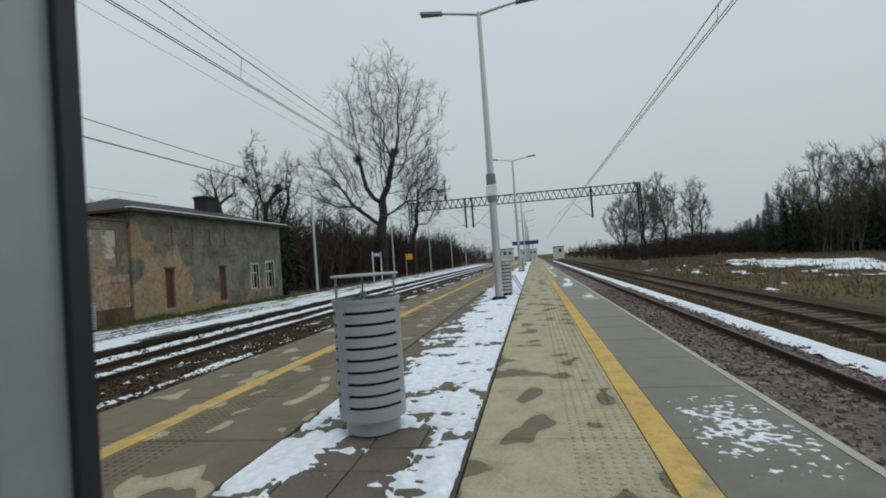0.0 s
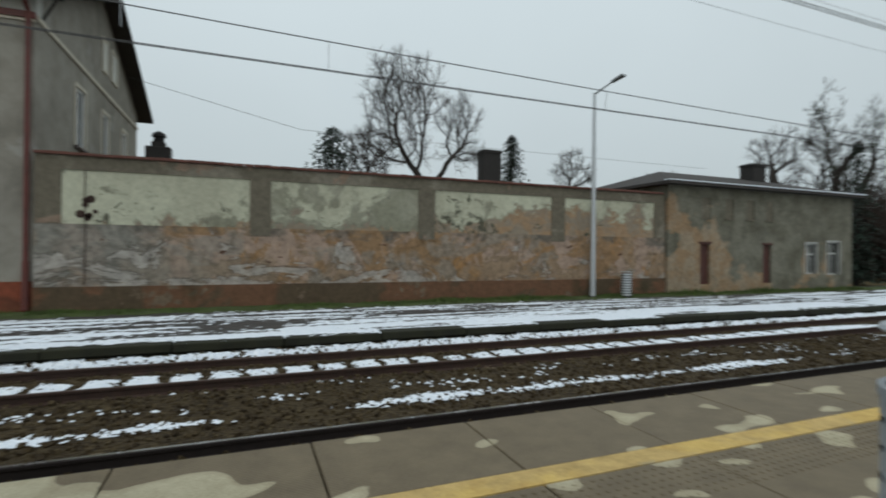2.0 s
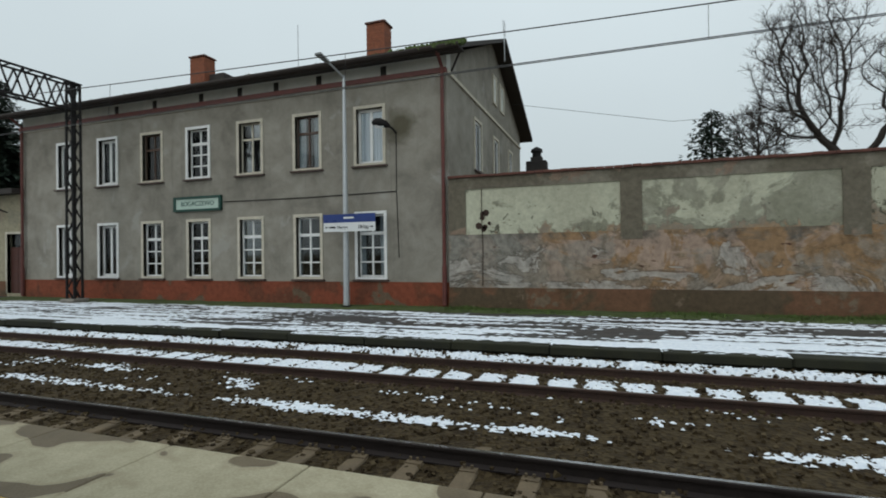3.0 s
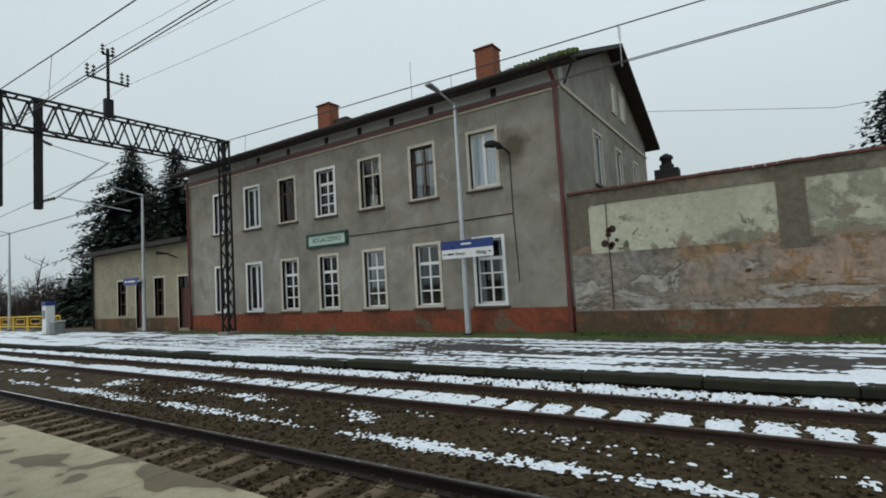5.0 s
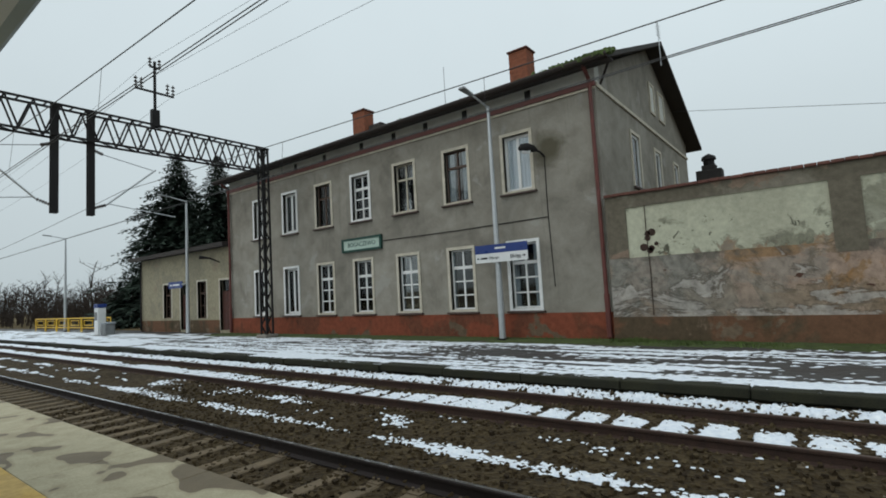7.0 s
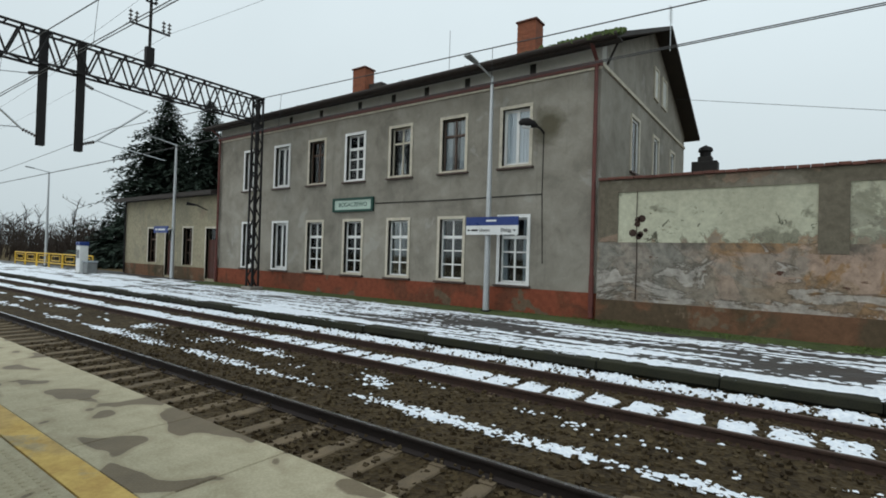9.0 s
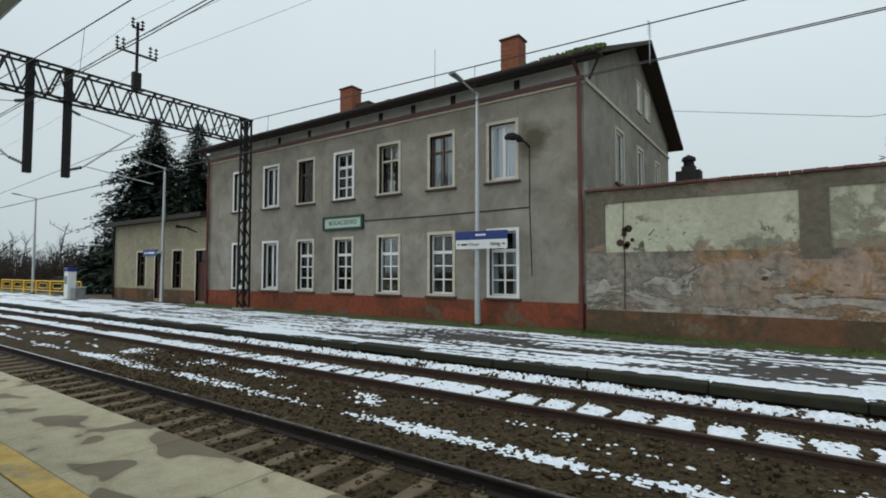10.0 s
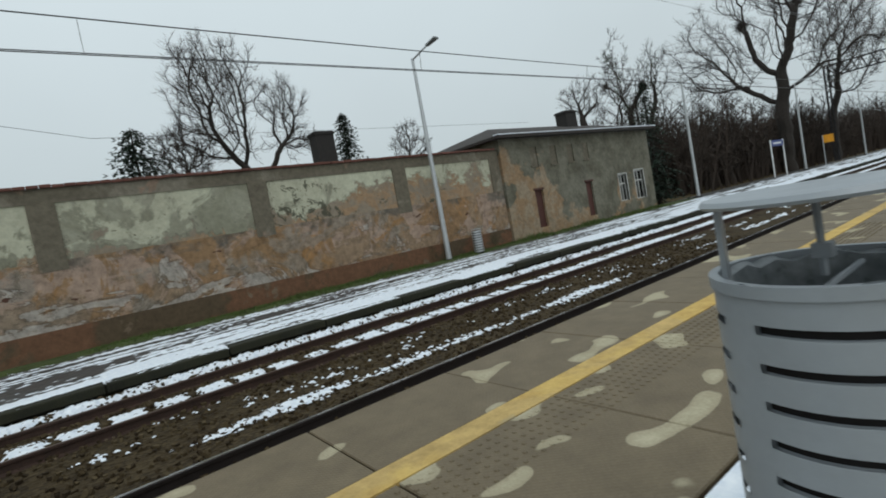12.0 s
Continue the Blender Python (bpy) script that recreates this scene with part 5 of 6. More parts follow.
# ---- lamp posts ----
def lamp(x, y, z, top, arms, label, tag=False, sign=None):
    p = thing("lamp_post", (x, y, z), label, "lamp post", "lamp posts")
    part("pole", Mesh().tube([(x, y, z), (x, y, z + 0.5), (x, y, z + top * 0.55), (x, y, z + top)], [0.115, 0.11, 0.085, 0.055], 14), M_GALV, p, smooth=True)
    part("base_plate", Mesh().box(x - 0.2, x + 0.2, y - 0.2, y + 0.2, z - 0.01, z + 0.03, 0.008).box(x - 0.15, x + 0.15, y - 0.15, y + 0.15, z + 0.03, z + 0.07, 0.01), M_IRON, p)
    for s in arms:
        a = part("arm", Mesh().tube([(x, y, z + top - 0.05), (x, y + s * 0.55, z + top + 0.05), (x, y + s * 1.1, z + top + 0.14)], [0.04, 0.035, 0.03], 8), M_GALV, p)
        h = Mesh().add([(x + dx, y + s * dy, z + top + dz) for dx, dy, dz in ((-0.07, 1.0, 0.09), (0.07, 1.0, 0.09), (0.13, 1.6, 0.16), (-0.13, 1.6, 0.16), (-0.06, 1.0, 0.17), (0.06, 1.0, 0.17), (0.1, 1.58, 0.23), (-0.1, 1.58, 0.23))], [(3, 2, 1, 0), (4, 5, 6, 7), (0, 1, 5, 4), (1, 2, 6, 5), (2, 3, 7, 6), (3, 0, 4, 7)])
        part("lamp_head", h, M_LAMP, a)
    if tag:
        part("speaker_box", Mesh().box(x - 0.14, x + 0.05, y - 0.14, y + 0.14, z + 2.75, z + 3.05, 0.02), M_SIGNWHITE, p, "small white box strapped to the pole")
        part("collar", Mesh().tube([(x, y, z + 2.6), (x, y, z + 3.35)], [0.13, 0.125], 14), M_LAMP, p)
    return p


IL = "tall galvanised lamp post with two arms on the platform"
for i in range(7):
    lamp(13.0 + i * 21.5, -8.64, PT, 7.75, (1, -1), IL, tag=i == 0)
SL_ = "tall galvanised lamp post with one arm"
for i in range(-2, 7):
    if i == 0:
        continue
    lamp(-7.63 + i * 21.5, 6.8, 0.2, 8.0, (-1,), SL_)
main_lamp = lamp(-7.63, 6.85, 0.2, 8.05, (-1,), "tall galvanised lamp post carrying a blue and white direction sign")
sg = part("direction_sign", Mesh().box(-8.4, -6.4, 6.66, 6.70, 2.82, 3.13), M_SIGNWHITE, main_lamp, "white lower half with direction arrows")
part("blue_band", Mesh().box(-8.4, -6.4, 6.655, 6.705, 3.132, 3.42), M_BLUE, sg, "blue upper half with white lettering")
part("sign_clamp", Mesh().box(-7.75, -7.51, 6.70, 6.76, 2.8, 3.3), M_GALV, sg)


def writing(parent, x0, x1, z0, z1, y, mat, words):
    """Unreadable words: one small bar for each."""
    x = x0
    total = sum(words) + len(words) - 1
    for w in words:
        x2 = x + (x1 - x0) * w / total
        part("writing", Mesh().box(x, x2, y - 0.004, y, z0, z1), mat, parent)
        x = x2 + (x1 - x0) / total


writing(sg, -7.6, -7.2, 3.26, 3.32, 6.655, M_SIGNWHITE, [7])
writing(sg, -8.17, -7.92, 2.94, 3.0, 6.66, M_IRON, [5])
lettering("Olsztyn", 0.14, (-7.66, 6.656, 2.97), M_IRON, sg, 0.4)
lettering("Elbląg", 0.14, (-6.84, 6.656, 2.97), M_IRON, sg, 0.38)
for s, xa in ((1, -8.33), (-1, -6.47)):
    part("arrow", Mesh().box(min(xa, xa + s * 0.13), max(xa, xa + s * 0.13), 6.652, 6.66, 2.96, 2.98).add([(xa, 6.652, 2.97), (xa + s * 0.06, 6.652, 3.015), (xa + s * 0.06, 6.652, 2.925)], [(0, 1, 2)]), M_IRON, sg)

# ---- signs along the station platform ----
nb = thing("platform_sign", (50, 6.7, 0.2), "blue station sign on two white posts", "sign")
for x in (48.8, 51.6):
    part("post", Mesh().tube([(x, 6.7, 0.2), (x, 6.7, 3.3)], 0.06, 8), M_SIGNWHITE, nb)
part("board", Mesh().box(48.8, 51.6, 6.66, 6.74, 2.75, 3.25), M_BLUE, nb)
writing(nb, 49.3, 51.1, 2.93, 3.07, 6.66, M_SIGNWHITE, [8])
yb = thing("orange_board", (57, 5.2, 0.2), "orange board on a thin post", "sign")
part("post", Mesh().tube([(57, 5.3, 0.2), (57, 5.3, 3.0)], 0.04, 8), M_GALV, yb)
part("board", Mesh().box(56.96, 57.0, 4.5, 5.25, 2.3, 3.0), M_ORANGE, yb)
pb = thing("platform_sign", (-29.1, 6.7, 0.2), "small blue sign mounted by a lamp post", "sign")
part("board", Mesh().box(-30.9, -29.2, 6.5, 6.56, 2.95, 3.35), M_BLUE, pb)
part("bracket", Mesh().box(-29.25, -29.05, 6.5, 6.72, 3.1, 3.2), M_GALV, pb)
writing(pb, -30.7, -29.5, 3.1, 3.2, 6.5, M_SIGNWHITE, [2, 7])
isl = thing("platform_sign", (60, -8.7, PT), "dark blue sign board across the platform on two posts", "sign")
part("board", Mesh().box(59.9, 60.05, -10.3, -7.2, 3.1, 3.55), M_BLUE, isl)
for y in (-9.6, -7.9):
    part("post", Mesh().tube([(60, y, PT), (60, y, 3.1)], 0.06, 8), M_GALV, isl)

# bench beyond the first lamp
bench = thing("bench", (15.4, -8.85, PT), "grey tubular bench on the platform", "bench")
for x in (15.0, 16.3):
    part("leg", Mesh().tube([(x, -9.2, PT), (x, -8.95, PT + 0.45), (x, -8.6, PT + 0.45), (x, -8.45, PT)], 0.025, 6), M_GALV, bench)
    part("back_post", Mesh().tube([(x, -8.6, PT + 0.45), (x, -8.5, PT + 0.9)], 0.025, 6), M_GALV, bench)
for k in range(4):
    part("seat_slat", Mesh().box(14.9, 16.4, -8.97 + k * 0.1, -8.89 + k * 0.1, PT + 0.46, PT + 0.49), M_GALV, bench)
for k in range(3):
    part("back_slat", Mesh().box(14.9, 16.4, -8.56 + k * 0.02, -8.54 + k * 0.02, PT + 0.58 + k * 0.12, PT + 0.66 + k * 0.12), M_GALV, bench)

# ---- shelter beside the camera's start ----
sh = thing("platform_shelter", (-2.0, -8.4, PT), "glazed platform shelter with a pale flat roof", "shelter")
part("roof", Mesh().box(-6.0, -0.05, -9.5, -7.2, 3.22, 3.25), M_CANOPY, sh, "pale roof underside")
part("roof_edge", Mesh().box(-6.05, -0.02, -9.55, -7.13, 3.235, 3.4, 0.02), M_FRAME, sh, "grey metal roof edge")
for x in (-5.6, -0.085):
    for y in (-9.27, -7.75):
        pp = part("corner_post", Mesh().box(x - 0.03, x + 0.03, y - 0.035, y + 0.035, PT, 3.22, 0.006), M_FRAME, sh)
        part("gasket", Mesh().box(x + 0.018, x + 0.034, y - 0.042, y - 0.0355, PT, 3.22), M_SLATE, pp)
part("back_rail", Mesh().box(-5.57, -0.12, -9.29, -9.25, PT + 0.2, PT + 0.26).box(-5.57, -0.12, -9.29, -9.25, 2.6, 2.66), M_FRAME, sh)
gp = part("glass_panel", Mesh().box(-5.57, -0.12, -9.272, -9.264, PT + 0.26, 2.6), M_GLASS, sh)
gp.visible_shadow = False

# ---- overhead line: two portal gantries, drop posts and wires ----
def lattice(m, y0, y1, x, z0, z1, step, w=0.07):
    """A box truss along y."""
    for dx in (-0.25, 0.25):
        for z in (z0, z1):
            m.beam((x + dx, y0, z), (x + dx, y1, z), w)
        n = max(1, int(abs(y1 - y0) / step))
        for i in range(n):
            a, b = y0 + (y1 - y0) * i / n, y0 + (y1 - y0) * (i + 1) / n
            mid = (a + b) / 2
            m.beam((x + dx, a, z0), (x + dx, mid, z1), w * 0.7)
            m.beam((x + dx, mid, z1), (x + dx, b, z0), w * 0.7)
    for i in range(n):
        a = y0 + (y1 - y0) * i / n
        m.beam((x - 0.25, a, z1), (x + 0.25, a, z1), w * 0.6)
        m.beam((x - 0.25, a, z0), (x + 0.25, a + (y1 - y0) / n, z0), w * 0.6)
    return m


def lattice_mast(m, x, y, z0, z1, b=0.22):
    """A tapering mast of four angles with cross lacing."""
    for dx in (-1, 1):
        for dy in (-1, 1):
            m.beam((x + dx * b, y + dy * b * 0.75, z0), (x + dx * b * 0.7, y + dy * b * 0.75, z1), 0.075)
    n = int((z1 - z0) / 0.55)
    for i in range(n):
        za, zb = z0 + (z1 - z0) * i / n, z0 + (z1 - z0) * (i + 1) / n
        s = 1 if i % 2 else -1
        for dx in (-1, 1):
            m.beam((x + dx * b * 0.85, y - s * b * 0.75, za), (x + dx * b * 0.85, y + s * b * 0.75, zb), 0.035)
        for dy in (-1, 1):
            m.beam((x - s * b * 0.85, y + dy * b * 0.75, za), (x + s * b * 0.85, y + dy * b * 0.75, zb), 0.035)
    return m.box(x - b, x + b, y - b, y + b, z1 - 0.06, z1)


def insulator(m, p, q, n=5, r=0.07):
    p, q = Vector(p), Vector(q)
    m.tube([p, q], 0.02, 5)
    for i in range(n):
        c = p.lerp(q, (i + 0.5) / n)
        d = (q - p).normalized() * 0.02
        m.tube([c - d, c + d], [r, r * 0.6], 8)
    return m


def gantry(x, ztop, masts, drops, label, ends):
    g = thing("catenary_gantry", (x, masts[0], 0.2), label, "gantry", "catenary gantries")
    zb = ztop - 1.1
    part("beam", lattice(Mesh(), ends[0], ends[1], x, zb, ztop, 0.75), M_IRON, g, "black lattice beam")
    for y in masts:
        part("mast", lattice_mast(Mesh(), x, y, -0.5 if y < 0 else 0.2, ztop + 0.05), M_IRON, g, "riveted lattice mast")
        part("foundation", Mesh().box(x - 0.4, x + 0.4, y - 0.35, y + 0.35, -0.6, 0.1 if y < 0 else 0.36, 0.04), M_SLEEPER_GREY, g)
    for y, s in drops:
        d = part("drop_post", Mesh().box(x - 0.1, x - 0.07, y - 0.11, y + 0.11, ztop - 3.85, ztop + 0.1).box(x + 0.07, x + 0.1, y - 0.11, y + 0.11, ztop - 3.85, ztop + 0.1).box(x - 0.07, x + 0.07, y - 0.025, y + 0.025, ztop - 3.85, ztop + 0.1), M_IRON, g)
        zc = ztop - 3.55
        reach = s * 2.25
        part("cantilever", Mesh().tube([(x, y + s * 0.5, zc + 0.15), (x, y + reach, zc + 1.75)], 0.035, 6).tube([(x, y + s * 0.4, zc + 2.05), (x, y + reach * 0.95, zc + 1.72)], 0.018, 5).tube([(x, y + s * 0.6, zc + 0.2), (x, y + s * 3.0, zc - 0.1)], 0.02, 5), M_GALV, d, "tubular cantilever arm")
        part("insulators", insulator(insulator(Mesh(), (x, y + s * 0.12, zc), (x, y + s * 0.5, zc + 0.15)), (x, y + s * 0.12, zc + 2.15), (x, y + s * 0.4, zc + 2.05)), M_INSUL, d)
    ym = 1.2
    fm_ = part("feeder_mast", Mesh().tube([(x, ym, ztop), (x, ym, ztop + 2.75)], 0.06, 8).box(x - 0.1, x + 0.1, ym - 0.15, ym + 0.15, ztop, ztop + 0.7).beam((x, ym - 0.75, ztop + 1.45), (x, ym + 0.75, ztop + 1.45), 0.07).beam((x, ym - 0.2, ztop + 2.5), (x, ym + 0.2, ztop + 2.5), 0.06), M_IRON, g)
    for dy, dz, up in ((-0.72, 1.5, 0.45), (-0.5, 1.5, 0.45), (0.5, 1.5, 0.45), (0.72, 1.5, 0.45), (-0.18, 2.5, 0.4), (0.18, 2.5, 0.4)):
        part("insulator", insulator(Mesh(), (x, ym + dy, ztop + dz), (x, ym + dy, ztop + dz + up), 3, 0.08), M_INSUL, fm_)
    return g


gantry(-20.0, 9.25, [6.1], [(-2.15, -1), (-1.05, 1)], "black lattice gantry carrying the overhead line by the station", (6.0, -18.5))
gantry(64.0, 9.75, [6.1, -22.9], [(-2.2, -1), (-1.3, 1), (-17.2, 1)], "black lattice gantry over all the tracks down the line", (6.0, -22.9))


def catenary(y, z_contact, z_sag, zm, x0=-20.0, x1=64.0):
    """A messenger wire that sags between gantries, contact wires and droppers."""
    w = thing("overhead_wire", (x0, y, z_contact), "thin overhead line wires above the track", "overhead wire", "overhead wires")
    span, mid = x1 - x0, (x0 + x1) / 2

    def mz(x):
        u = ((x - x0) / span) % 1.0
        return z_sag + (zm - z_sag) * (2 * u - 1) ** 2
    xs = [x0 - span + i * span / 24 for i in range(72)]
    part("messenger_wire", Mesh().tube([(x, y, mz(x)) for x in xs], 0.011, 5), M_WIRE, w)
    for d in (-0.03, 0.03):
        part("contact_wire", Mesh().tube([(x, y + d + 0.15 * math.sin(x / 26), z_contact) for x in xs[::3]], 0.0085, 5), M_WIRE, w)
    x = x0 + 4
    while x < x1:
        part("dropper", Mesh().tube([(x, y, mz(x)), (x, y + 0.15 * math.sin(x / 26), z_contact)], 0.005, 4), M_WIRE, w)
        x += 6.2
    return w


catenary(0.0, 5.22, 5.54, 6.45)
catenary(-4.1, 5.83, 6.2, 7.06)
catenary(-13.03, 5.6, 5.82, 6.75)
fw = thing("feeder_wire", (0, 1.2, 11), "thin feeder wires carried on top of the gantries", "overhead wire", "overhead wires")
for dy, dz in ((-0.72, 1.5), (0.72, 1.5), (-0.18, 2.75)):
    part("wire", Mesh().tube([(-20 + 84 * i / 20, 1.2 + dy, 9.25 + dz - 1.3 * (1 - (2 * i / 20 - 1) ** 2)) for i in range(21)], 0.0055, 4), M_WIRE, fw)
    part("wire", Mesh().tube([(-20 - 60 * i / 10, 1.2 + dy, 9.25 + dz - 1.0 * (1 - (2 * i / 10 - 1) ** 2)) for i in range(11)], 0.0055, 4), M_WIRE, fw)
sw = thing("service_wire", (-4, 18, 9), "slack service wire from the gable", "overhead wire")
part("wire", Mesh().tube([(XR + 0.1, 18.0, 9.95), (4, 18.9, 8.45), (16, 21, 8.9), (40, 24, 9.6)], 0.012, 4), M_WIRE, sw)

# ---- ticket machine, box and yellow railings past the annex ----
tm = thing("ticket_machine", (-38.4, 5.4, 0.2), "pale ticket machine with a blue top on the platform", "ticket machine")
part("cabinet", Mesh().box(-38.75, -38.1, 5.1, 5.6, 0.2, 2.05, 0.03), M_SIGNWHITE, tm)
part("screen", Mesh().box(-38.65, -38.2, 5.085, 5.099, 1.2, 1.75), M_LAMP, tm)
part("header", Mesh().box(-38.78, -38.07, 5.07, 5.63, 2.05, 2.3, 0.02), M_BLUE, tm)
gb = thing("grit_box", (-37.2, 5.4, 0.2), "low grey grit box on the platform", "grit box")
part("body", Mesh().box(-37.6, -36.8, 5.1, 5.7, 0.2, 0.95, 0.04), M_LAMP, gb)
part("lid", Mesh().box(-37.63, -36.77, 5.07, 5.73, 0.95, 1.05, 0.02), M_BIN, gb)
for i in range(6):
    x0 = -58 + i * 3.0
    r = thing("railing", (x0 + 1.4, 6.6, 0.2), "yellow tubular safety railing", "railing", "yellow railings")
    for x in (x0, x0 + 2.8):
        part("post", Mesh().tube([(x, 6.6, 0.2), (x, 6.6, 1.3)], 0.05, 7), M_RAILING, r)
    part("rail", Mesh().tube([(x0, 6.6, 1.3), (x0 + 2.8, 6.6, 1.3)], 0.05, 7), M_RAILING, r)
    part("rail", Mesh().tube([(x0, 6.6, 0.55), (x0 + 2.8, 6.6, 0.55)], 0.045, 7), M_RAILING, r)
    part("panel_frame", Mesh().tube([(x0 + 0.5, 6.6, 0.75), (x0 + 2.3, 6.6, 0.75), (x0 + 2.3, 6.6, 1.12), (x0 + 0.5, 6.6, 1.12), (x0 + 0.5, 6.6, 0.75)], 0.035, 6), M_RAILING, r)


# ---- trees ----
def grown_tree(base, blobs, seed, label, fork, trunk, points=900, step=0.45, twig=0.9, lean=0.0, ivy=0, mat=None, per=7, fat=0.012):
    """A winter tree grown into its crown: wood creeps towards points strewn in the given ellipsoids (x, y, z, rx, ry, rz)."""
    rg = np.random.default_rng(seed)
    t = thing("tree", base, label, "tree")
    vol = np.array([b[3] * b[4] * b[5] for b in blobs])
    goals = []
    for b, n in zip(blobs, np.maximum(20, points * vol / vol.sum()).astype(int)):
        d = rg.normal(size=(n, 3))
        d *= (rg.uniform(0.02, 1.0, n) ** 0.52 * (1 + 0.13 * rg.normal(size=n)) / np.linalg.norm(d, axis=1))[:, None]
        goals.append(d * b[3:] + b[:3])
    goals = np.concatenate(goals)
    o = np.array(base, float)
    k = max(2, int(fork / step))
    pos = [o + (lean * fork * (i / k) ** 1.4 + 0.05 * rg.normal(), 0.05 * rg.normal(), fork * i / k - 0.3 * (i == 0)) for i in range(k + 1)]
    par = [i - 1 for i in range(k + 1)]
    near, dist = np.zeros(len(goals), int), np.full(len(goals), 1e9)

    def look_at(i):
        d = np.linalg.norm(goals - pos[i], axis=1)
        closer = d < dist
        near[closer], dist[closer] = i, d[closer]
    for i in range(len(pos)):
        look_at(i)
    for _ in range(140):
        live = dist > step * 1.25
        if not live.any():
            break
        fresh = []
        for i in np.unique(near[live]):
            pull = goals[live & (near == i)] - pos[i]
            d = (pull / np.linalg.norm(pull, axis=1)[:, None]).mean(0)
            if par[i] >= 0:
                d = d + 0.75 * (pos[i] - pos[par[i]]) / step
            d = d / (np.linalg.norm(d) + 1e-6) + rg.normal(0, 0.2, 3)
            pos.append(pos[i] + d / np.linalg.norm(d) * step)
            par.append(int(i))
            fresh.append(len(pos) - 1)
        for i in fresh:
            look_at(i)
        goals, near, dist = goals[live], near[live], dist[live]
    n = len(pos)
    kids = [[] for _ in range(n)]
    for i in range(1, n):
        kids[par[i]].append(i)
    tips = np.zeros(n)
    for i in range(n - 1, -1, -1):
        tips[i] = max(1.0, sum(tips[j] for j in kids[i]))
    thin = 0.016
    rad = thin * tips ** (math.log(trunk / thin) / math.log(max(2.0, tips[0])))
    tm_, lm, tw = Mesh(), Mesh(), Mesh()
    todo = [(0, [0])]
    while todo:
        i, line = todo.pop()
        while kids[i]:
            best = max(kids[i], key=lambda j: tips[j])
            todo += [(j, [i, j]) for j in kids[i] if j != best]
            line.append(best)
            i = best
        rr = [float(rad[j]) for j in line]
        if line[0] != 0:
            rr[0] = rr[1]
        r = rr[0]
        if line[0] == 0:
            rr[0] *= 1.3
        (tm_ if line[0] == 0 else lm).tube([pos[j] for j in line], rr, 9 if line[0] == 0 else 6 if r > 0.08 else 4 if r > 0.035 else 3, False)
    for i in range(k, n):
        if tips[i] > 22:
            continue
        out = pos[i] - pos[k]
        ahead = (pos[i] - pos[par[i]]) / step * 0.7 + 0.5 * out / (np.linalg.norm(out) + 0.1)
        for _ in range(per if tips[i] < 4 else 3):
            d = ahead * 0.9 + rg.normal(0, 0.55, 3) + (0, 0, 0.25)
            d = d / np.linalg.norm(d) * twig * rg.uniform(0.5, 1.2)
            w = np.cross(d, rg.normal(size=3))
            w = w / np.linalg.norm(w) * fat
            m_ = pos[i] + d * 0.5 + rg.normal(0, 0.05, 3) * twig
            tw.add([pos[i] - w, pos[i] + w, m_ + w * 0.8, m_ - w * 0.8, pos[i] + d], [(0, 1, 2, 3), (3, 2, 4)])
            for _j in range(2):
                q = m_ + (d * 0.35 + rg.normal(0, 0.28, 3) * twig * 0.6)
                tw.add([m_ - w * 0.7, m_ + w * 0.7, q], [(0, 1, 2)])
    part("trunk", tm_, M_BARK, t, smooth=True)
    part("limb", lm, M_BARK, t)
    part("crown", tw, mat or M_TWIG, t, "fine bare twigs")
    if ivy:
        im, rr_ = Mesh(), random.Random(seed)
        spots = [i for i in range(2, n) if rad[i] > 0.035]
        for _ in range(ivy):
            c = Vector(pos[rr_.choice(spots)])
            for _k in range(26):
                q = c + Vector((rr_.gauss(0, 0.3), rr_.gauss(0, 0.3), rr_.gauss(0, 0.4)))
                e = Vector((rr_.uniform(-1, 1), rr_.uniform(-1, 1), rr_.uniform(-1, 1))).normalized() * rr_.uniform(0.06, 0.16)
                f = e.orthogonal().normalized() * e.length * 0.7
                im.add([q - e, q + f, q + e, q - f], [(0, 1, 2, 3)])
        part("ivy", im, M_IVY, t, "dark clumps of ivy and mistletoe")
    return t


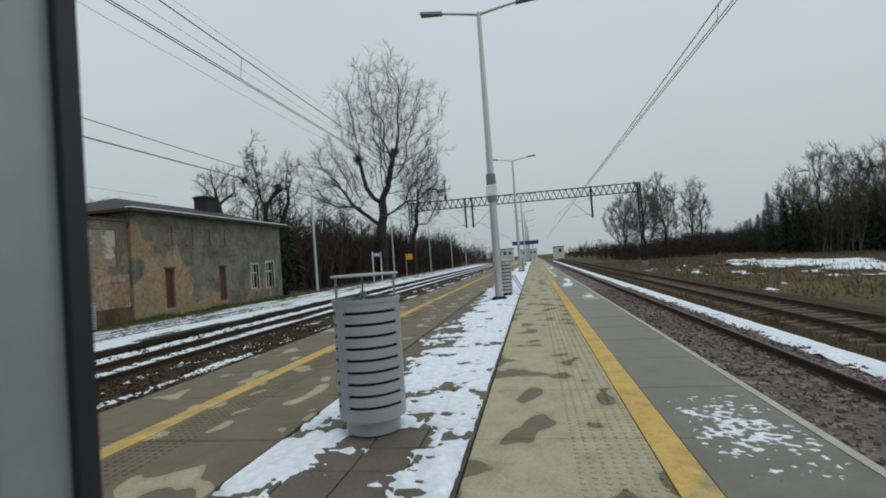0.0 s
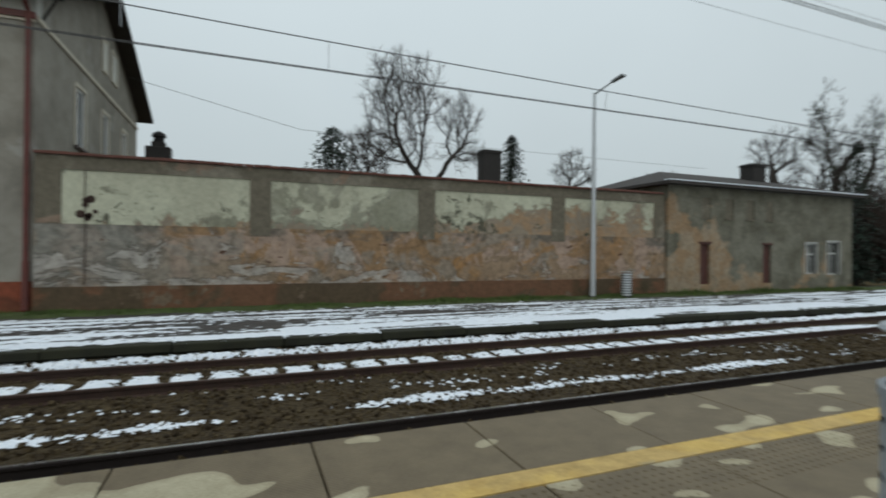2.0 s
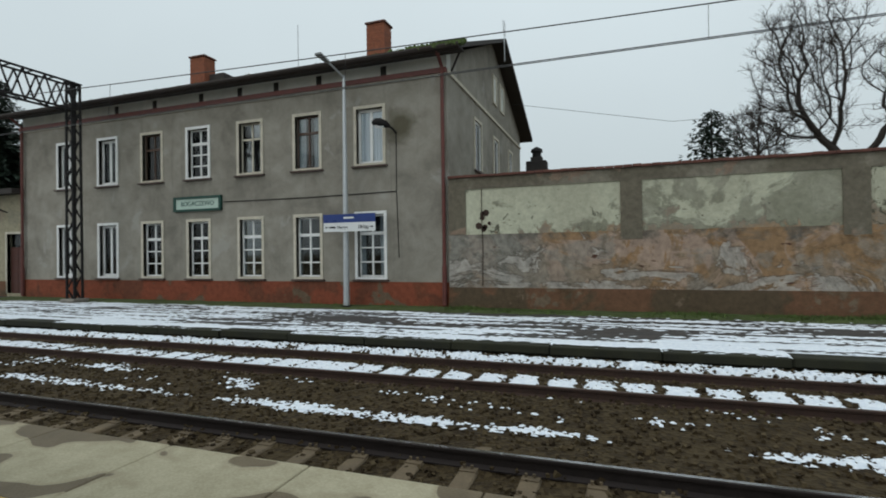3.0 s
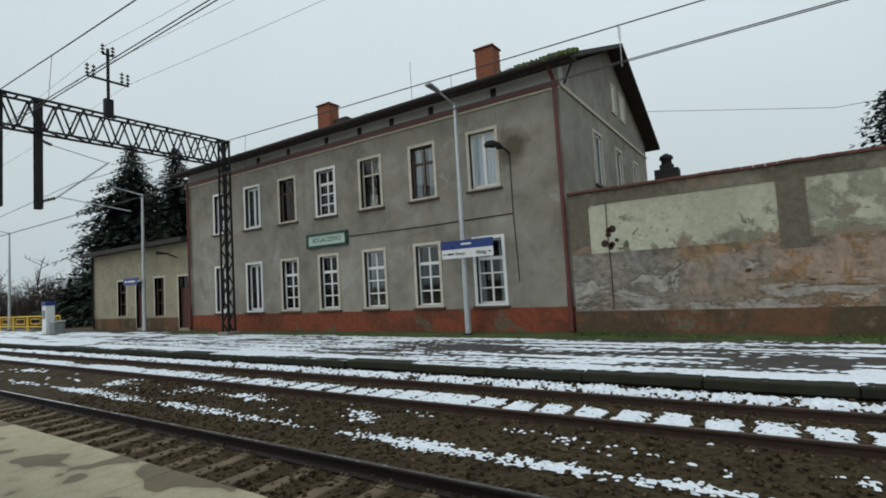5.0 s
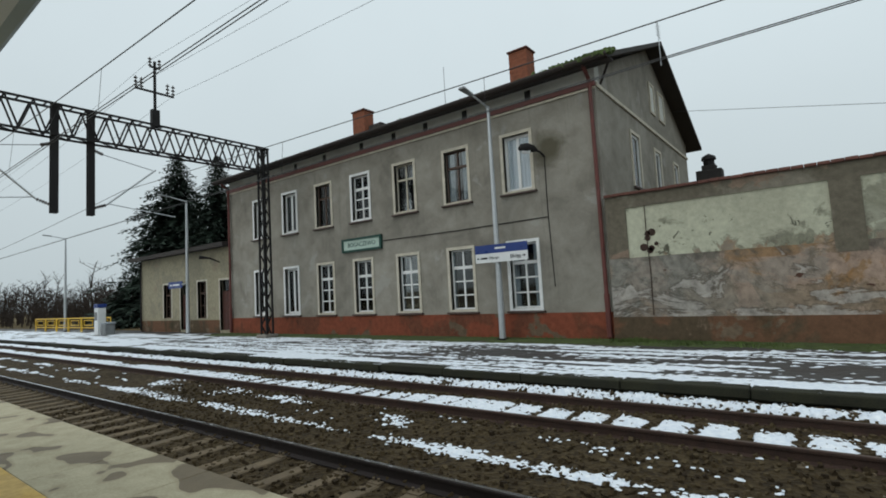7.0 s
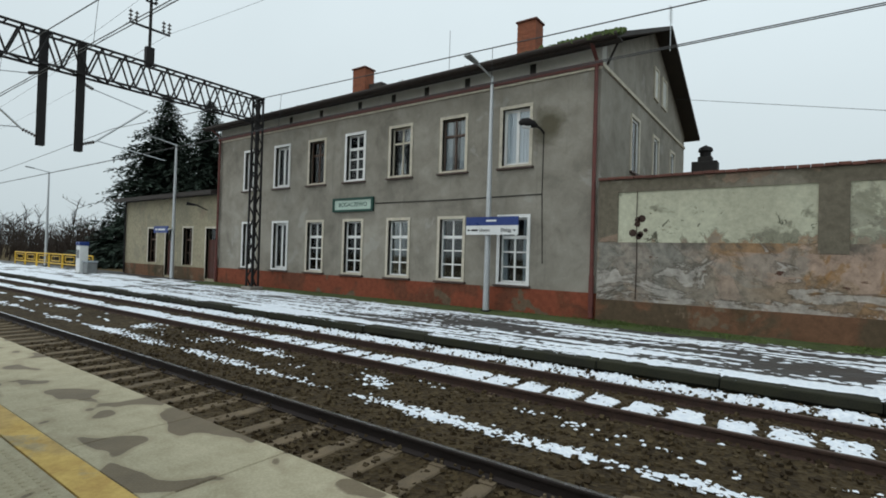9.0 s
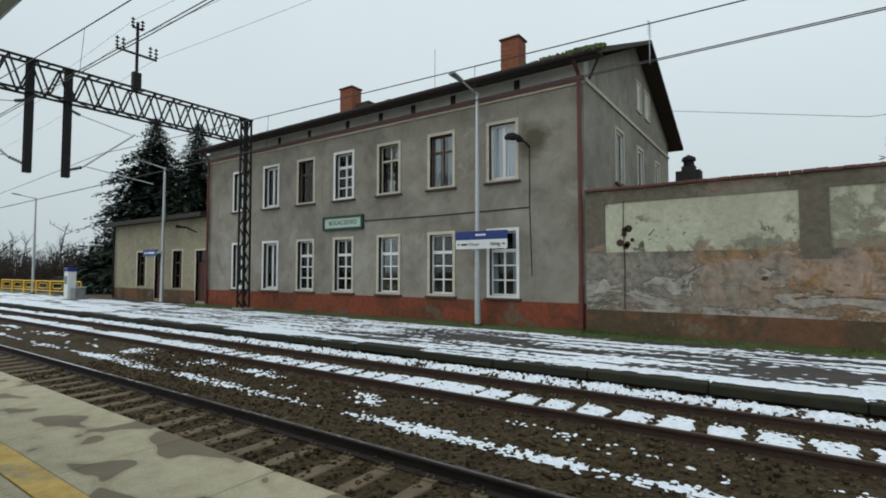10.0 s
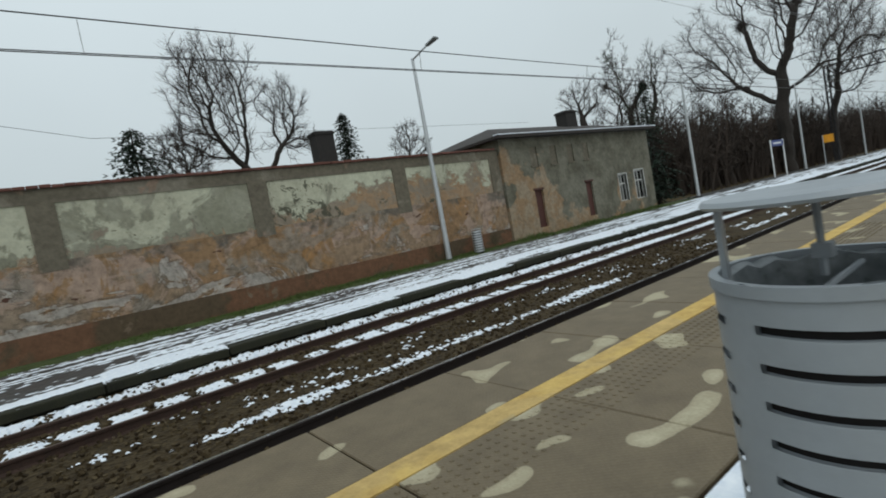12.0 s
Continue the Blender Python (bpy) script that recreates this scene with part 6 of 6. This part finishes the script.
def spruce(x, y, z, height, width, seed, label, mat=None, dense=1):
    """A conifer: many drooping boughs at uneven heights, each set with sprays of needles."""
    rg = random.Random(seed)
    t = thing("spruce", (x, y, z), label, "tree")
    part("trunk", Mesh().tube([(x, y, z - 0.3), (x, y, z + height)], [height * 0.014 + 0.05, 0.02], 7), M_BARK, t)
    m = Mesh()
    boughs = int((60 + 16 * height) * dense)
    for i in range(boughs):
        u = 0.04 + 0.95 * (i + rg.random()) / boughs
        r = width * 0.5 * (1 - u) ** (0.5 if dense == 2 else 0.8) * rg.uniform(0.62, 1.15) + 0.05
        a = i * 2.4 + rg.uniform(-0.4, 0.4)
        d = Vector((math.cos(a), math.sin(a), 0))
        side = Vector((-d.y, d.x, 0))
        droop, rise = rg.uniform(0.25, 0.55), rg.uniform(0.0, 0.2)
        segs = max(4, int(r / 0.28))
        for k in range(segs):
            f = (k + 0.7) / segs
            c = Vector((x, y, z + u * height)) + d * r * f + Vector((0, 0, rise * r * f - droop * r * f * f))
            w = (0.22 + 0.2 * r * (1 - 0.75 * f)) * rg.uniform(0.7, 1.15) * min(1.0, 0.35 + height / 20)
            for _ in range(4):
                g = (d * rg.uniform(0.1, 0.9) + side * rg.uniform(-1, 1) + Vector((0, 0, rg.uniform(-0.55, 0.12)))).normalized() * w
                h = g.cross(Vector((rg.uniform(-0.4, 0.4), rg.uniform(-0.4, 0.4), 1))).normalized() * w * 0.2
                m.add([c, c + g * 0.5 + h, c + g, c + g * 0.5 - h], [(0, 1, 2, 3)])
    part("crown", m, mat or M_NEEDLE, t, "dark drooping needle boughs")
    return t


grown_tree((60, 9.0, 0.1), [(60, 7.2, 19.5, 6.5, 6.6, 8.4), (60, 14.6, 13.2, 5, 5.6, 5.2), (60, 4.6, 12.5, 4, 4, 5)], 21, "tall bare broad-crowned tree behind the platform", 5.5, 0.62, 1700, 0.6, 1.25, per=4, fat=0.012)
grown_tree((68, 7.0, 0.1), [(68, 5.2, 12.0, 3, 3.3, 5)], 19, "bare tree beside the tall one", 4.0, 0.32, 500, 0.5, 1.1)
grown_tree((50, 19.3, 0.1), [(50, 20.2, 13.6, 1.5, 1.5, 3.8), (50, 18.6, 9.5, 1.2, 1.4, 2.5)], 23, "thin bare tree hung with dark ivy", 5.5, 0.26, 260, 0.5, 0.7, ivy=44)
grown_tree((50.5, 17.2, 0.1), [(50.5, 16.4, 12.0, 1.4, 1.8, 3.3)], 29, "bare tree with mistletoe clumps", 5.0, 0.24, 240, 0.5, 0.8, ivy=24)
grown_tree((48, 23.2, 0.1), [(48, 23.2, 11.6, 1.8, 2.4, 2.0)], 31, "pollarded bare winter tree", 7.5, 0.36, 320, 0.45, 0.8)
grown_tree((40, 15.0, 0.1), [(40, 13.6, 8.5, 2, 2.2, 2.8)], 33, "small gnarled bare tree beside the outbuilding", 3.5, 0.16, 240, 0.45, 0.8)
grown_tree((11.75, 20, 0.1), [(10.0, 20, 11.3, 2.3, 2.4, 2.6), (8.9, 20, 8.4, 1.5, 1.6, 1.6), (10.8, 20, 8.0, 1.4, 1.3, 1.2)], 39, "spreading bare fruit tree behind the wall", 6.4, 0.2, 1000, 0.27, 0.65, lean=-0.09, per=5, fat=0.008)
grown_tree((12.5, 20.6, 0.1), [(14.1, 20.6, 10.4, 1.3, 1.5, 1.7), (14.5, 20.6, 8.2, 1.6, 1.5, 0.9)], 45, "bare fruit tree behind the wall", 6.2, 0.15, 620, 0.27, 0.65, per=5, fat=0.008)
grown_tree((8.2, 21, 0.1), [(8.0, 21, 7.6, 1.6, 1.5, 1.7)], 43, "low bare tree behind the wall", 5.0, 0.13, 320, 0.27, 0.5)
grown_tree((32.4, 34, 0.1), [(32.6, 34, 10.0, 2.0, 2.0, 2.2)], 47, "distant small bare tree", 6.5, 0.2, 300, 0.4, 0.7)
grown_tree((50, 40, 0.1), [(50, 40, 9.3, 3.0, 3.0, 2.4)], 53, "distant small bare tree", 6.0, 0.22, 300, 0.5, 0.9)
spruce(4.95, 14.2, 0.1, 7.6, 5.4, 3, "dense dark conifer behind the wall", dense=2)
spruce(15.7, 16.5, 0.1, 8.7, 3.4, 5, "slim young spruce behind the wall", dense=2)
spruce(-50, 16, 0.1, 17.3, 17, 7, "large dark spruce behind the annex", dense=1.9)
spruce(-44, 17, 0.1, 16, 14, 9, "large dark spruce behind the annex", dense=1.9)
spruce(34.5, 9.0, 0.1, 8.5, 4.4, 11, "dark conifer beside the outbuilding")


def thicket(name, n, x0, x1, y0, y1, h0, h1, mat, label, seed, z=0.0):
    """Brushwood: a mass of leaning stems that fork into fine twigs, in one mesh."""
    rg = random.Random(seed)
    m = Mesh()
    for _ in range(n):
        x, y = rg.uniform(x0, x1), rg.uniform(y0, y1)
        h = rg.uniform(h0, h1) * (0.75 + 0.5 * max(-0.4, fbm(x * 0.09, y * 0.09, seed)))
        d = Vector((rg.gauss(0, 0.14), rg.gauss(0, 0.14), 1)).normalized()
        p = Vector((x, y, z - 0.2))
        top = p + d * h * 0.8
        m.tube([p, top], [0.06 + h * 0.004, 0.025], 3, False)
        for _k in range(12):
            b = p.lerp(top, rg.uniform(0.2, 1.0))
            e = b + Vector((rg.gauss(0, 0.5), rg.gauss(0, 0.5), rg.uniform(0.2, 0.9))) * h * 0.2
            m.tube([b, e], [0.035, 0.016], 3, False)
            for _j in range(4):
                g = b.lerp(e, rg.uniform(0.3, 1))
                q = g + Vector((rg.gauss(0, 0.5), rg.gauss(0, 0.5), rg.uniform(0.0, 0.8))) * h * 0.12
                w = Vector((rg.gauss(0, 1), rg.gauss(0, 1), rg.gauss(0, 0.4))).normalized() * 0.03
                m.add([g - w, g + w, q], [(0, 1, 2)])
    return tagged(part(name, m, mat), label, "thicket", kind="stuff")


thicket("thicket", 1800, 40, 130, 9, 20, 7, 11, M_BRUSH, "dense brown winter brushwood behind the platform", 1, 0.1)
thicket("thicket", 500, 36, 70, 16, 30, 4, 9, M_BRUSH, "dense brown winter brushwood behind the platform", 8, 0.1)
thicket("thicket", 900, -120, -52, 9, 45, 4, 9, M_BRUSH, "brown hedge and scrub beyond the annex", 2, 0.1)
thicket("thicket", 2000, 60, 200, -75, -49, 5, 8, M_BRUSH, "brown winter wood across the meadow", 3, -0.6)
thicket("thicket", 700, 95, 135, -52, -26, 3, 5.5, M_BRUSH, "brown scrub at the edge of the meadow", 4, -0.6)
thicket("thicket", 900, 66, 86, -66, -47, 7.5, 11.5, M_BRUSH_GREY, "taller grey bare wood across the meadow", 14, -0.6)
thicket("thicket", 800, 130, 300, -70, -26, 4, 8, M_BRUSH, "far scrub along the line", 6, -0.6)
thicket("thicket", 500, 130, 260, 8, 40, 6, 11, M_BRUSH, "far scrub along the line", 12, 0.0)
for i, (x, y, h, r) in enumerate(((112, -29.0, 12.5, 3.4), (110, -33.0, 15.2, 3.6), (114, -37.5, 16.2, 3.6), (110, -42.8, 13.8, 2.5))):
    grown_tree((x, y, -0.6), [(x, y, h * 0.58, r, r, h * 0.43)], 60 + i, "rounded bare tree across the meadow", 1.4, 0.34, 700, 0.6, 1.5, mat=M_BRUSH_GREY, per=6, fat=0.026)
for i, (x, y, h, r) in enumerate(((80, -47.5, 11.0, 2.6), (76, -49.0, 14.0, 2.4), (74, -51.5, 12.0, 2.8), (72, -54.0, 12.2, 3.0), (70, -57.0, 12.5, 3.0), (78, -55.0, 13.0, 3.0), (86, -50.0, 9.0, 2.6))):
    grown_tree((x, y, -0.6), [(x, y, h * 0.6, r, r, h * 0.42)], 70 + i, "tall grey bare tree at the edge of the wood", 2.0, 0.2, 420, 0.6, 1.4, mat=M_BRUSH_GREY, per=6, fat=0.022)
for i, (x, y, h, w) in enumerate(((92, -49, 10.2, 4.5), (96, -50, 7.5, 5), (101, -51, 7, 5), (107, -52, 6.6, 5), (86, -47, 8, 5), (80, -46, 8.5, 5), (76, -46, 7, 5), (66, -49.5, 7.6, 6), (70, -48.5, 6, 5), (63, -50, 7, 6), (114, -54, 6.5, 5))):
    spruce(x, y, -0.6, h, w, 80 + i, "dark conifer at the edge of the wood", dense=1.3)


# ---- grass at the foot of the walls and on the meadow ----
def grass(name, n, x0, x1, y0, y1, z, h, mat, label, seed, hug=None):
    rg = random.Random(seed)
    m = Mesh()
    for _ in range(n):
        x = rg.uniform(x0, x1)
        y = hug - abs(rg.gauss(0, 0.3)) if hug else rg.uniform(y0, y1)
        k = h * rg.uniform(0.4, 1.2) * (0.4 + max(0, fbm(x * 0.5, y * 0.5, 3) + 0.6))
        a = rg.uniform(0, 6.28)
        w = h * 0.12
        dx, dy = math.cos(a) * w, math.sin(a) * w
        lx, ly = rg.gauss(0, 0.35) * k, rg.gauss(0, 0.35) * k
        m.add([(x - dx, y - dy, z), (x + dx, y + dy, z), (x + lx, y + ly, z + k)], [(0, 1, 2)])
    return tagged(part(name, m, mat), label, "grass", kind="stuff")


grass("grass", 14000, -4, 18, 0, 0, 0.2, 0.12, M_GRASS, "mossy green grass along the foot of the wall", 1, 7.1)
grass("grass", 3000, 18, 31, 0, 0, 0.19, 0.2, M_GRASS, "mossy green grass along the foot of the outbuilding", 2, 7.0)
grass("grass", 2500, -25, -4.2, 0, 0, 0.19, 0.1, M_GRASS, "thin grass at the foot of the station", 3, 7.25)
grass("grass", 22000, 12, 90, -50, -19.5, -0.62, 0.3, M_STRAW, "dry straw-coloured meadow grass", 4)
grass("grass", 3500, 8, 60, -16, -15.2, -0.46, 0.2, M_STRAW, "dry weeds along the siding", 5)

# ---- far buildings at the end of the line ----
for i, (x, y, w, h) in enumerate(((230, 4, 9, 5), (320, -6, 12, 5), (200, -19.5, 4, 4))):
    fb = thing("far_building", (x, y, 0), "small pale building far down the line", "building", "far buildings")
    part("wall", Mesh().box(x, x + 8, y - w / 2, y + w / 2, -0.7, h), M_ATTIC, fb)
    part("roof", Mesh().box(x - 0.1, x + 8.1, y - w / 2 - 0.1, y + w / 2 + 0.1, h, h + 0.35), M_PAVER, fb)
    for k in range(int(w / 2.5)):
        part("window", Mesh().box(x - 0.05, x, y - w / 2 + 1 + k * 2.3, y - w / 2 + 2.1 + k * 2.3, h * 0.5, h * 0.5 + 1.4), M_DARK, fb)

# ---- platform slabs, pavers and warning studs ----
def pieces(name, parent, mat, m, offsets, label=""):
    first = part(name, m, mat, parent, label)
    for d in offsets[1:]:
        ob = new(name, first.data)
        ob.parent, ob.location = parent, d
    return first


xs = [-24.75 + 1.1 * i for i in range(76)]


def offs():
    return [(q - xs[0], 0, random.uniform(-0.002, 0.002)) for q in xs]


x0 = xs[0]
pieces("edge_slab", island, M_SLAB_LEFT, Mesh().box(x0, x0 + 1.09, -6.595, -5.75, PT - 0.16, PT, 0.006), offs())
pieces("slab", island, M_SLAB_LEFT, Mesh().box(x0, x0 + 1.09, SY + 0.01, -6.785, PT - 0.16, PT, 0.006), offs())
pieces("slab", island, M_SLAB, Mesh().box(x0, x0 + 1.09, -10.175, -9.17, PT - 0.16, PT, 0.006), offs())
pieces("edge_slab", island, M_EDGE, Mesh().box(x0, x0 + 1.09, -11.1, -10.365, PT - 0.16, PT, 0.006), offs())
far = Mesh()
for xa, xb in ((-120, xs[0]), (xs[-1] + 1.1, 150)):
    for y0, y1 in ((SY + 0.01, -5.75), (-11.1, -9.17)):
        far.box(xa, xb, y0, y1, PT - 0.16, PT - 0.002)
part("far_slabs", far, M_SLAB, island)
pv = [(-2.97 + 0.33 * i, -9.155 + 0.325 * j) for i in range(54) for j in range(4)]
pieces("paver", island, M_PAVER, Mesh().box(pv[0][0], pv[0][0] + 0.32, pv[0][1], pv[0][1] + 0.315, PT - 0.07, PT - 0.012, 0.006), [(a - pv[0][0], b - pv[0][1], random.uniform(-0.004, 0.003)) for a, b in pv])
for y0, rows, mat in ((-7.16, 6, M_SLAB_LEFT), (-10.14, 7, M_SLAB)):
    st = Mesh()
    for j in range(rows):
        for i in range(220):
            x, y = -3 + i * 0.062, y0 + j * 0.062
            st.add([(x + r * math.cos(k * 1.0472), y + r * math.sin(k * 1.0472), PT + h) for r, h in ((0.017, -0.001), (0.011, 0.007)) for k in range(6)], [(k, (k + 1) % 6, (k + 1) % 6 + 6, k + 6) for k in range(6)] + [(6, 7, 8, 9, 10, 11)])
    tagged(part("warning_studs", st, mat, island, "rows of raised tactile studs"), kind="stuff")
